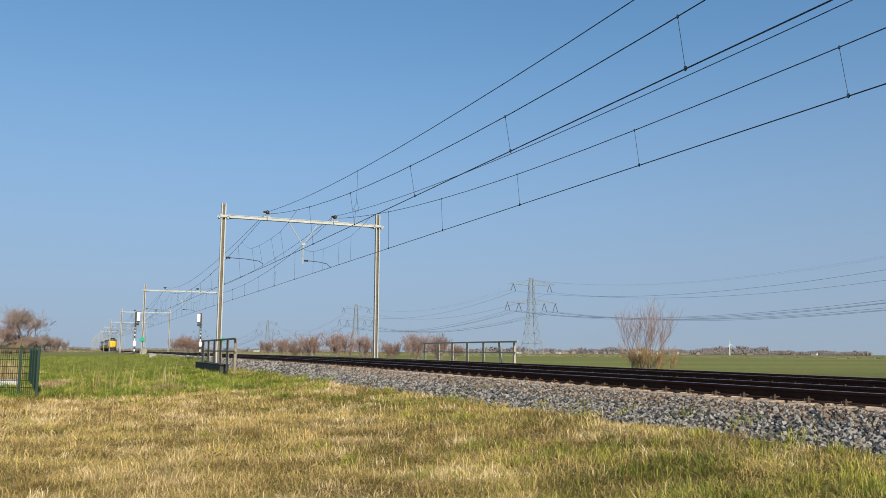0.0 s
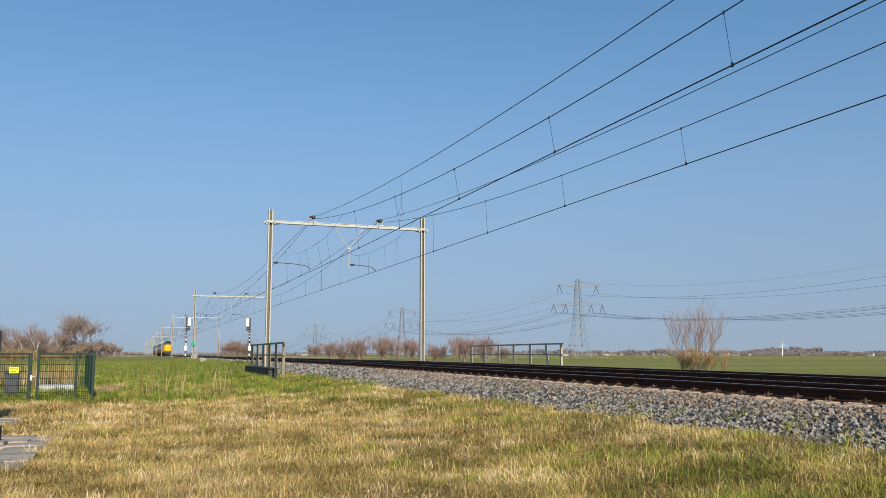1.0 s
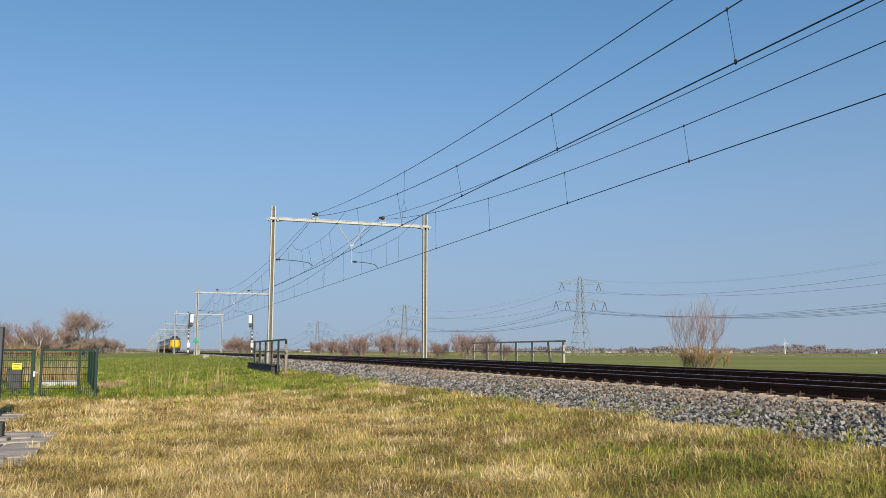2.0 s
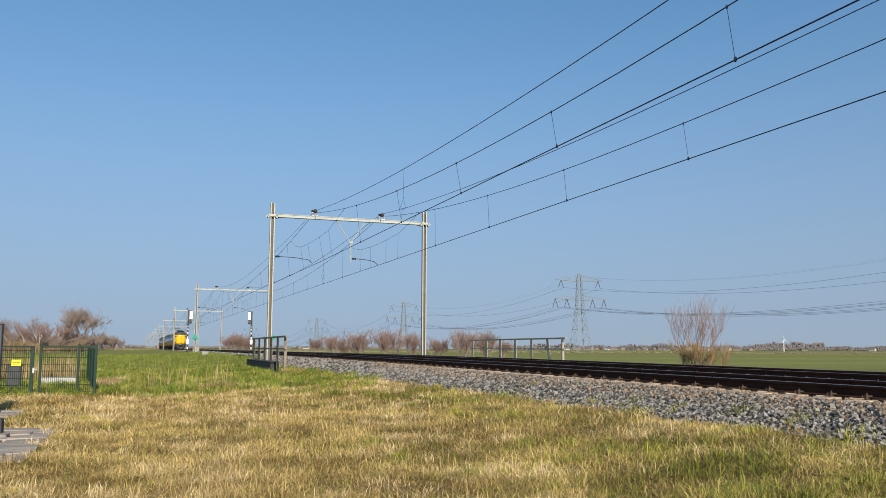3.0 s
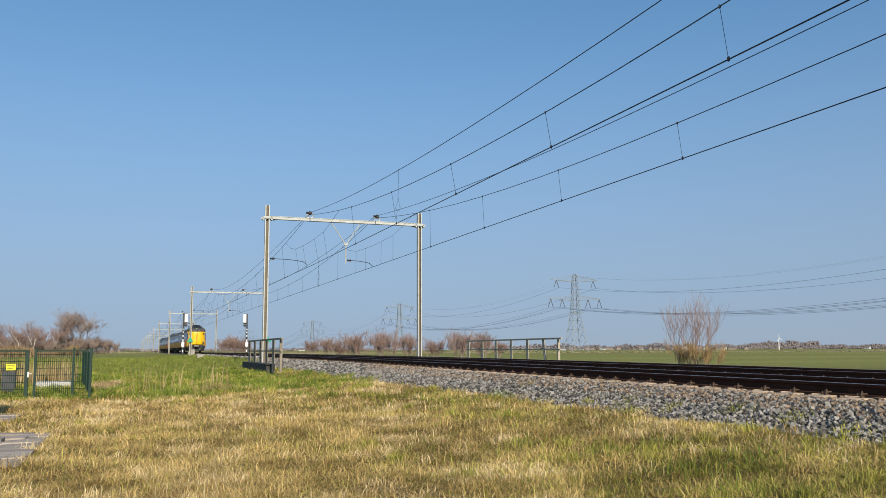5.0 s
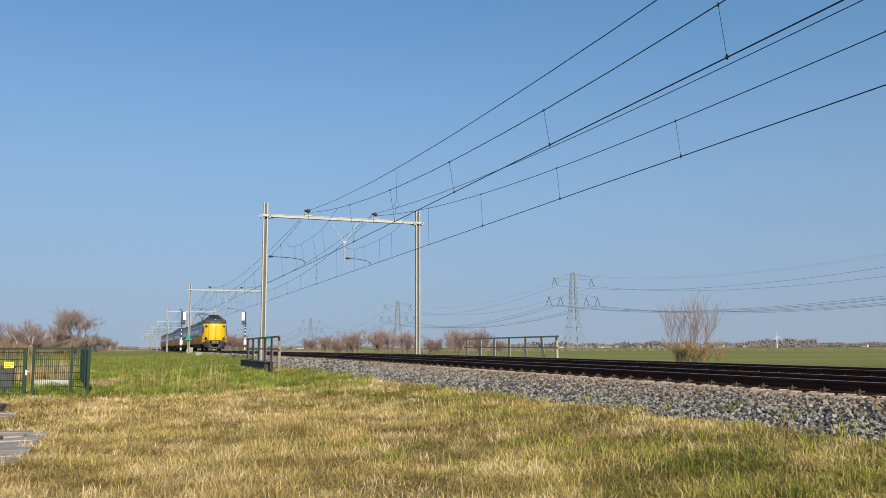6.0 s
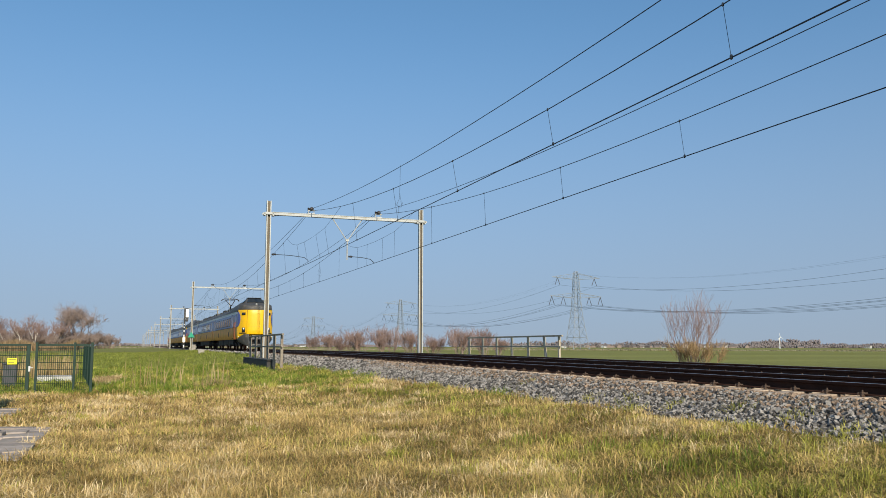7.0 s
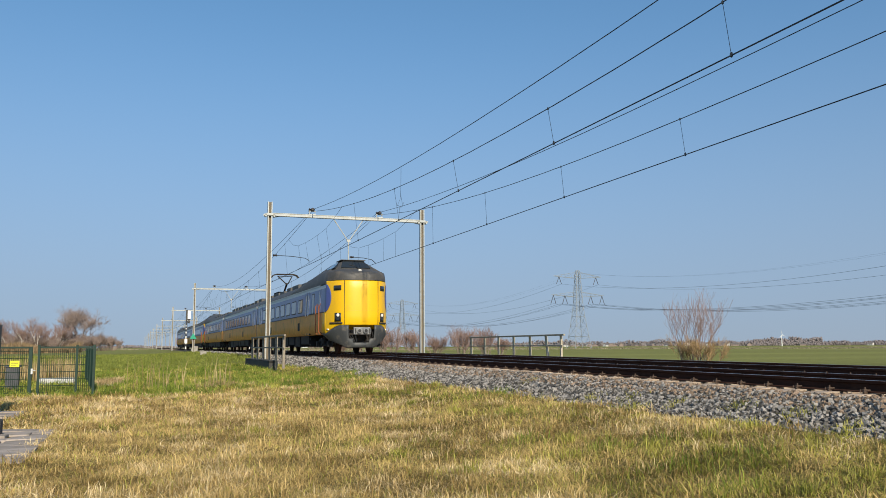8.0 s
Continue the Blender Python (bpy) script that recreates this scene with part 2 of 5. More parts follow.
def part(name, bm, mat, parent, label="", smooth=False, at=None):
    me = bpy.data.meshes.new(name)
    bm.normal_update()
    bm.to_mesh(me)
    bm.free()
    for m in (mat if isinstance(mat, (list, tuple)) else [mat]):
        me.materials.append(m)
    if smooth:
        me.polygons.foreach_set("use_smooth", [True] * len(me.polygons))
    ob = new(name, me)
    ob.parent = parent
    if at is not None:
        ob.location = at
    return tagged(ob, label)


def piece(name, me, parent, m=None):
    ob = new(name, me)
    ob.parent = parent
    if m is not None:
        ob.matrix_basis = m
    return ob


def box(bm, x0, x1, y0, y1, z0, z1, index=0, bevel=0.0):
    v = [bm.verts.new((x, y, z)) for x in (x0, x1) for y in (y0, y1) for z in (z0, z1)]
    faces = [bm.faces.new([v[i] for i in f]) for f in ((0, 1, 3, 2), (4, 6, 7, 5), (0, 4, 5, 1), (2, 3, 7, 6), (0, 2, 6, 4), (1, 5, 7, 3))]
    for f in faces:
        f.material_index = index
    if bevel:
        es = list({e for f in faces for e in f.edges})
        bmesh.ops.bevel(bm, geom=es, offset=bevel, segments=2, affect="EDGES", profile=0.5)
    return bm


def tube(bm, points, radius, sides=6, index=0, end=None):
    """A round bar along points; radius may thin out to end."""
    pts = [Vector(q) for q in points]
    rings, k = [], len(pts)
    for i, q in enumerate(pts):
        d = (pts[min(i + 1, k - 1)] - pts[max(i - 1, 0)]).normalized()
        a = d.cross(Vector((0, 0, 1)) if abs(d.z) < 0.9 else Vector((1, 0, 0))).normalized()
        b = d.cross(a)
        r = radius if end is None else radius + (end - radius) * i / max(1, k - 1)
        rings.append([bm.verts.new(q + (a * math.cos(6.2832 * j / sides) + b * math.sin(6.2832 * j / sides)) * r) for j in range(sides)])
    for r0, r1 in zip(rings, rings[1:]):
        for j in range(sides):
            f = bm.faces.new((r0[j], r0[(j + 1) % sides], r1[(j + 1) % sides], r1[j]))
            f.material_index = index
    for r in (rings[0][::-1], rings[-1]):
        bm.faces.new(r).material_index = index
    return bm


def prism(bm, outline, axis, a, b, index=0):
    """An outline of (u, v) pushed along an axis from a to b: 'x' takes (y, z), 'y' takes (x, z), 'z' takes (x, y)."""
    def at(u, v, w):
        return {"x": (w, u, v), "y": (u, w, v), "z": (u, v, w)}[axis]
    r0 = [bm.verts.new(at(u, v, a)) for u, v in outline]
    r1 = [bm.verts.new(at(u, v, b)) for u, v in outline]
    k = len(outline)
    for j in range(k):
        bm.faces.new((r0[j], r0[(j + 1) % k], r1[(j + 1) % k], r1[j])).material_index = index
    bm.faces.new(r0[::-1]).material_index = index
    bm.faces.new(r1).material_index = index
    return bm


def turned(bm, profile, centre=(0, 0, 0), axis="z", sides=14, index=0):
    """A solid of revolution from (radius, along) pairs."""
    c = Vector(centre)
    rings = []
    for r, h in profile:
        ring = []
        for j in range(sides):
            u, v = r * math.cos(6.2832 * j / sides), r * math.sin(6.2832 * j / sides)
            ring.append(bm.verts.new(c + Vector({"z": (u, v, h), "x": (h, u, v), "y": (u, h, v)}[axis])))
        rings.append(ring)
    for r0, r1 in zip(rings, rings[1:]):
        for j in range(sides):
            bm.faces.new((r0[j], r0[(j + 1) % sides], r1[(j + 1) % sides], r1[j])).material_index = index
    bm.faces.new(rings[0][::-1]).material_index = index
    bm.faces.new(rings[-1]).material_index = index
    bmesh.ops.recalc_face_normals(bm, faces=bm.faces)
    return bm


def sheet(name, verts, faces, mat, smooth=False):
    """One mesh object from arrays of vertices and of equal-sided faces."""
    verts, faces = np.asarray(verts, np.float32), np.asarray(faces, np.int32)
    me = bpy.data.meshes.new(name)
    me.vertices.add(len(verts)); me.vertices.foreach_set("co", verts.ravel())
    k = faces.shape[1]
    me.loops.add(faces.size); me.loops.foreach_set("vertex_index", faces.ravel())
    me.polygons.add(len(faces)); me.polygons.foreach_set("loop_start", np.arange(0, faces.size, k, dtype=np.int32))
    me.polygons.foreach_set("use_smooth", np.full(len(faces), smooth))
    me.materials.append(mat)
    me.update(calc_edges=True)
    return new(name, me)


rng = np.random.default_rng(7)


# ---- the ground ----
TRACKS = (9.78, 13.80)          # centre lines of the two tracks


def waves(x, y, seed, size):
    """Smooth random undulation between -1 and 1."""
    r = np.random.default_rng(seed)
    out = np.zeros_like(x, dtype=float)
    for k in range(7):
        a, ph, f = r.uniform(0, 6.28), r.uniform(0, 6.28), (0.6 + 0.5 * k) / size
        out += np.sin((x * np.cos(a) + y * np.sin(a)) * f * 6.28 + ph) / (1 + 0.5 * k)
    return out / 2.6


def ground_z(x, y):
    x, y = np.asarray(x, float), np.asarray(y, float)
    z = np.interp(x, (-400, -40, -8, 1.5, 4.5, 7.3, 8.2, 15.4, 16.6, 20.5, 24, 2000),
                  (-1.6, -1.5, -1.0, -0.96, -0.84, -0.52, -0.5, -0.5, -0.55, -1.5, -1.6, -1.6))
    near = np.exp(-((x - 1) / 9.0) ** 2) * np.exp(-(np.maximum(y - 20, 0) / 60.0) ** 2)
    z = z + 0.035 * waves(x, y, 3, 3.0) * near + 0.016 * waves(x, y, 4, 0.7) * near
    # the land lies a little higher away from the verge, and the bank closes up to the track past the culvert
    r = np.hypot(x, y)
    beside = np.clip((np.abs(x - 11.8) - 4.2) / 2.5, 0, 1)
    z = z + np.clip((r - 12) * 0.0047, 0, 0.4) * beside
    past = np.clip((y - 49) / 9, 0, 1)
    bank = np.interp(x, (1.5, 4.5, 6.6, 7.9, 8.4), (-0.95, -0.58, -0.25, -0.15, -0.45))
    z = np.where((x > 1.5) & (x < 8.4), z + (np.maximum(z, bank) - z) * past, z)
    # the ditch under the little bridge beside the tracks
    z = z - 1.0 * np.exp(-((y - 44) / 3.2) ** 2) * np.clip((np.abs(x - 12) - 7.2) / 1.6, 0, 1) * np.clip((40 - np.abs(x - 12)) / 20, 0, 1) * (x > 12)
    return z


def dryness(x, y):
    x, y = np.asarray(x, float), np.asarray(y, float)
    d = 1.05 - np.clip((x - 2.6) / 3.6, 0, 1) * 0.44 - np.clip((y - 24.5) / 3.5, 0, 1) * 0.88 * np.clip((7 - x) / 4, 0.3, 1)
    d = d - np.clip((9.3 - y) / 2.5, 0, 1) * np.clip((x - 0.8) / 2, 0, 1) * 0.2
    d = d + 0.38 * waves(x, y * 0.6, 11, 3.2) + 0.3 * waves(x, y, 12, 0.9)
    verge = np.exp(-((x - 6.9) / 0.45) ** 2) * np.clip((y - 9) / 10, 0, 1) * 0.15
    return np.clip(d + verge, 0, 1) * np.clip((60 - np.hypot(x, y)) / 15, 0.12, 1) + 0.9 * np.exp(-((x + 0.85) / 0.6) ** 2 - ((y - 34.5) / 4.5) ** 2)


xs = np.concatenate([-np.geomspace(4000, 12, 30), np.arange(-11.5, 25, 0.25), np.geomspace(25.5, 4000, 34)])
ys = np.concatenate([-np.geomspace(3000, 6, 14), np.arange(-4, 48, 0.25), np.geomspace(48.5, 4500, 60)])
gx, gy = np.meshgrid(xs, ys)
gz = ground_z(gx, gy)
nx, ny = len(xs), len(ys)
idx = np.arange(nx * ny).reshape(ny, nx)
quads = np.stack([idx[:-1, :-1], idx[:-1, 1:], idx[1:, 1:], idx[1:, :-1]], -1).reshape(-1, 4)
ground = sheet("ground", np.stack([gx, gy, gz], -1).reshape(-1, 3), quads, M_TURF, True)
tagged(ground, "flat polder grassland, straw-coloured near the track verge", "ground", kind="structure")
at = ground.data.attributes.new("dryness", "FLOAT", "POINT")
at.data.foreach_set("value", dryness(gx, gy).astype(np.float32).ravel())
at = ground.data.attributes.new("pasture", "FLOAT", "POINT")
at.data.foreach_set("value", np.clip((np.hypot(gx, gy) - 24) / 22, 0, 1).astype(np.float32).ravel())


# ---- the two tracks ----
STATIONS = (-60, 8, 14, 20, 26, 33, 39, 45, 60, 1500)


def rise(y):
    """The track climbs a little from beside the camera to the culvert, and runs level from there on."""
    return np.interp(y, (8, 20, 33, 45), (0.0, 0.05, 0.10, 0.12))


def run_along(bm, outline):
    """An outline of (x, z) carried along the track's rise."""
    rings = [[bm.verts.new((u, y, v + float(rise(y)))) for u, v in outline] for y in STATIONS]
    k = len(outline)
    for r0, r1 in zip(rings, rings[1:]):
        for j in range(k):
            bm.faces.new((r0[j], r0[(j + 1) % k], r1[(j + 1) % k], r1[j]))
    bm.faces.new(rings[0][::-1]); bm.faces.new(rings[-1])
    return bm


def bed_profile():
    a, b = TRACKS
    return [(a - 2.75, -0.72), (a - 2.45, -0.56), (a - 1.55, -0.22), (a + 1.5, -0.22), (a + 1.9, -0.25), (b - 1.5, -0.22), (b + 1.55, -0.22), (b + 2.6, -0.62), (b + 2.9, -0.8)]


bed = thing("ballast_bed", "ballast bed under two railway tracks, coloured dark as the shade between its stones", "ballast", kind="structure")
part("bed", run_along(bmesh.new(), bed_profile()), M_BED_SHADE, bed)

RAIL_SHAPE = [(-0.07, -0.159), (0.07, -0.159), (0.07, -0.148), (0.012, -0.128), (0.009, -0.052), (0.034, -0.038), (0.036, -0.006), (0.028, 0.0),
              (-0.028, 0.0), (-0.036, -0.006), (-0.034, -0.038), (-0.009, -0.052), (-0.012, -0.128), (-0.07, -0.148)]
for x0 in TRACKS:
    track = thing("railway_track", "rusty steel rails clipped to pale concrete sleepers in ballast", "railway track", "parallel railway tracks", "structure", at=(x0, 0, 0))
    for side in (-0.7535, 0.7535):
        bm = bmesh.new()
        run_along(bm, [(side + u, v) for u, v in RAIL_SHAPE])
        for f in bm.faces:
            if all(v.co.z - float(rise(v.co.y)) > -0.001 for v in f.verts):
                f.material_index = 1
        part("rail", bm, [M_RAIL, M_HEAD], track, "rust-brown rail with a worn bright head")


# ---- overhead line ----
PORTALS = (50.65, 118.5, 189, 261, 330, 398, 466, 534, 602, 670, 738)
portal = thing("catenary_portal", "galvanised steel overhead-line portal spanning both tracks", "catenary portal", "overhead-line portals", at=(0, PORTALS[0], 0.18))


def h_mast(bm, x, z0, z1):
    """An upright of two channels tied by battens."""
    for s in (-1, 1):
        box(bm, x + s * 0.105 - 0.03, x + s * 0.105 + 0.03, -0.11, 0.11, z0, z1)
    box(bm, x - 0.075, x + 0.075, 0.05, 0.09, z0, z1, index=1)
    box(bm, x - 0.2, x + 0.2, -0.2, 0.2, z0, z0 + 0.04)
    return bm


for x in (7.31, 16.89):
    part("mast", h_mast(bmesh.new(), x, -0.85, 8.93), [M_GALV, M_WEB_SHADE], portal, "upright double-channel steel mast")
    bm = bmesh.new()
    box(bm, x - 0.36, x + 0.36, -0.17, -0.13, 8.1, 8.18)
    box(bm, x - 0.36, x + 0.36, 0.13, 0.17, 8.1, 8.18)
    box(bm, x - 0.3, x - 0.2, -0.17, 0.17, 8.02, 8.2)
    box(bm, x + 0.2, x + 0.3, -0.17, 0.17, 8.02, 8.2)
    part("clamp", bm, M_GALV, portal)
bm = bmesh.new()
for y in (-0.12, 0.12):
    box(bm, 7.1, 17.1, y - 0.02, y + 0.02, 8.08, 8.24)
    box(bm, 7.5, 16.7, y - 0.045, y + 0.045, 8.23, 8.26)
for k in range(12):
    x = 8 + k * 0.75
    box(bm, x - 0.05, x + 0.05, -0.11, 0.11, 8.1, 8.12)
part("beam", bm, M_GALV, portal, "horizontal twin-channel beam")
for s, x in ((1, 7.5), (-1, 16.7)):
    part("beam_stiffener", tube(bmesh.new(), [(x, 0, 8.0), (x + s * 0.45, 0, 8.1)], 0.03), M_GALV, portal)
for x in (9.86, 14.08):
    bm = bmesh.new()
    box(bm, x - 0.2, x + 0.2, -0.1, 0.1, 8.26, 8.31)
    for s in (-0.17, 0.17):
        tube(bm, [(x + s, 0, 8.3), (x + s, 0, 8.5)], 0.025)
    box(bm, x - 0.22, x + 0.22, -0.06, 0.06, 8.46, 8.5)
    ins = part("insulator_support", bm, M_GALV, portal)
    bm = bmesh.new()
    turned(bm, [(0.05, -0.2), (0.11, -0.14), (0.05, -0.1), (0.11, -0.04), (0.05, 0), (0.11, 0.05), (0.05, 0.09), (0.1, 0.14), (0.04, 0.2)], (x, 0, 8.58), "y", 10)
    for s in (-0.16, 0.1):
        turned(bm, [(0.03, 0), (0.075, 0.03), (0.03, 0.07), (0.075, 0.1), (0.03, 0.16)], (x + s, 0, 8.5), "z", 8)
    part("insulator", bm, M_INSUL, ins, "dark ribbed insulator")
bm = bmesh.new()
tube(bm, [(11.17, 0, 8.1), (12.1, 0, 6.75)], 0.032)
tube(bm, [(13.05, 0, 8.1), (12.16, 0, 6.75)], 0.032)
tube(bm, [(12.13, 0, 6.85), (12.13, 0, 5.55)], 0.04)
box(bm, 12.02, 12.24, -0.05, 0.05, 6.7, 6.8)
part("drop_bracket", bm, M_GALV, portal)
for a, b in (((7.45, 5.72), (9.74, 5.43)), ((12.13, 5.76), (13.86, 5.43))):
    bm = bmesh.new()
    mid = a[0] + 0.55 * (b[0] - a[0])
    tube(bm, [(a[0] + 0.35, 0, a[1]), (mid, 0, a[1] - 0.03), (b[0] - 0.25, 0, a[1] - 0.12), (b[0], 0, b[1])], 0.021)
    arm = part("registration_arm", bm, M_WIRE, portal)
    bm = bmesh.new()
    turned(bm, [(0.03, 0), (0.075, 0.04), (0.04, 0.08), (0.075, 0.13), (0.04, 0.17), (0.075, 0.22), (0.03, 0.27)], (a[0] + 0.08, 0, a[1]), "x", 8)
    part("arm_insulator", bm, M_INSUL, arm)
for y in PORTALS[1:]:
    copy_thing(portal, pose(0, y, 0.15))


def wire(points, radius, name, label, group):
    bm = tube(bmesh.new(), points, radius, 4)
    ob = part(name, bm, M_WIRE, None, label)
    return tagged(ob, label, "overhead wire", group)


STOPS = (-19.0,) + PORTALS
CONTACT = 5.59
for x in TRACKS:
    near_track = x < 12
    line = thing("overhead_line", "dark copper contact wire hung from a sagging catenary wire", "overhead wire", "overhead lines above the tracks", at=(x, 0, 0))
    xm = 0.06 if near_track else 0.15
    for k, (a, b) in enumerate(zip(STOPS, STOPS[1:])):
        # each span hangs lowest a little past its middle
        mid = (a + b) / 2 + 2.4
        def share(y):
            return ((y - mid) / ((b if y > mid else a) - mid)) ** 2
        def hang(y, low, top):
            return low + (top - low) * share(y) ** (0.85 if near_track and y < mid else 1.1)
        low_c, low_f = (6.53, 7.45) if near_track else (6.61, 7.49)
        def catenary(y):
            return hang(y, low_c, 8.66)
        def feeder(y):
            return hang(y, low_f, 8.78)
        def side_of(y):
            """The contact wire's zigzag from support to support."""
            ends = (0.3, -0.2) if k % 2 else (-0.2, 0.3)
            if not near_track:
                ends = (-0.02, 0.06) if k % 2 == 0 else (0.06, -0.02)
            return ends[0] + (ends[1] - ends[0]) * (y - a) / (b - a)
        steps = [a + (b - a) * i / 24 for i in range(25)]
        far = 1.0 + 0.5 * min(1, max(0, (a - 60) / 200))
        part("catenary_wire", tube(bmesh.new(), [(xm * share(y), y, catenary(y)) for y in steps], 0.0125 * far, 5), M_WIRE, line)
        part("feeder_wire", tube(bmesh.new(), [(xm * share(y) + 0.03, y, feeder(y)) for y in steps], 0.012 * far, 5), M_WIRE, line)
        part("contact_wire", tube(bmesh.new(), [(side_of(a), a, CONTACT), (side_of(b), b, CONTACT)], 0.0145 * far, 5), M_WIRE, line)
        if a < 400:
            for side in (-1, 1):
                # stitch wire slung under the support, with its own droppers
                e = b if side < 0 else a
                def at_y(d):
                    return e + side * d
                reach_ = [(8.2, None), (6.2, 7.3), (4.3, 7.03), (1.8, 6.95), (0.0, 6.93)]
                pts = []
                for d, z in reach_:
                    y = at_y(d)
                    pts.append((xm * 0.5, y, catenary(y) if z is None else z))
                part("stitch_wire", tube(bmesh.new(), pts, 0.009 * far, 4), M_WIRE, line)
                for d, z in reach_[2:4]:
                    part("dropper", tube(bmesh.new(), [(xm * 0.5, at_y(d), z), (side_of(at_y(d)), at_y(d), CONTACT)], 0.006 * far, 4), M_WIRE, line)
            for i in range(9):
                y = b - 10.75 - i * 6.88 * (b - a) / 69
                if a + 9.5 < y < b - 1:
                    bm = tube(bmesh.new(), [(xm * share(y), y, catenary(y)), (side_of(y - 0.15), y - 0.15, CONTACT)], 0.0065 * far, 4)
                    turned(bm, [(0.01, -0.05), (0.03, -0.03), (0.03, 0.03), (0.01, 0.05)], (side_of(y - 0.15), y - 0.15, CONTACT + 0.01), "z", 6)
                    turned(bm, [(0.01, -0.04), (0.024, -0.02), (0.024, 0.02), (0.01, 0.04)], (xm * share(y), y, catenary(y)), "z", 6)
                    part("dropper", bm, M_WIRE, line)
            y = b - 18.6 if near_track else a + 16.3
            if y < b:
                bm = bmesh.new()
                zf, zm = feeder(y), catenary(y)
                tube(bm, [(0.03, y, zf + 0.06), (0.02, y, zm), (0.0, y, zm - 0.5), (-0.12, y, zm - 0.8), (-0.1, y, 6.1), (0.0, y, 5.96), (0.1, y, 6.05), (0.14, y, 6.2)], 0.006, 5)
                tube(bm, [(0.02, y, zm - 0.35), (0.1, y, zm - 0.8), (-0.02, y, 6.05), (-0.06, y, CONTACT)], 0.0055, 5)
                part("jumper_cable", bm, M_WIRE, line)


# ---- the train ----
BOW = 1.1


def nose_y(u):
    """How far the rounded nose lies behind its tip, u metres off the middle."""
    return BOW * (abs(u) / 1.46) ** 3.2


def nose_low(u):
    """The lower edge of the yellow nose, which drops towards the flanks."""
    return 1.34 - 0.38 * max(0.0, (abs(u) - 1.05) / 0.41) ** 1.3


def nose_turn(u):
    """The angle by which the nose faces outwards."""
    return math.atan(BOW * 3.2 / 1.46 * (abs(u) / 1.46) ** 2.2) * (1 if u > 0 else -1)


def on_nose(u0, u1, z0, z1, out, thick):
    """A plate that follows the bowed nose, its face out metres proud of it."""
    bm = bmesh.new()
    n = 6
    grids = []
    for d in (out, out - thick):
        rows = []
        for z in (z0, z1):
            row = []
            for i in range(n + 1):
                u = u0 + (u1 - u0) * i / n
                a = nose_turn(u)
                row.append(bm.verts.new((u + d * math.sin(a), nose_y(u) - d * math.cos(a), z)))
            rows.append(row)
        grids.append(rows)
    (a0, a1), (b0, b1) = grids
    for i in range(n):
        bm.faces.new((a0[i], a0[i + 1], a1[i + 1], a1[i])).smooth = True
        bm.faces.new((b0[i], b1[i], b1[i + 1], b0[i + 1]))
        bm.faces.new((a0[i], b0[i], b0[i + 1], a0[i + 1]))
        bm.faces.new((a1[i], a1[i + 1], b1[i + 1], b1[i]))
    bm.faces.new((a0[0], a1[0], b1[0], b0[0])); bm.faces.new((a0[n], b0[n], b1[n], a1[n]))
    bmesh.ops.recalc_face_normals(bm, faces=bm.faces)
    return bm


def nose_lamp(u, z, r):
    """A round lens that faces the way the nose does at u."""
    bm = turned(bmesh.new(), [(0.0, -0.045), (r * 0.75, -0.035), (r, 0.0), (r * 1.05, 0.06)], (0, 0, 0), "y", 14)
    m = Matrix.Translation((u, nose_y(u) - 0.01, z)) @ Matrix.Rotation(nose_turn(u), 4, "Z")
    bmesh.ops.transform(bm, matrix=m, verts=bm.verts)
    return bm


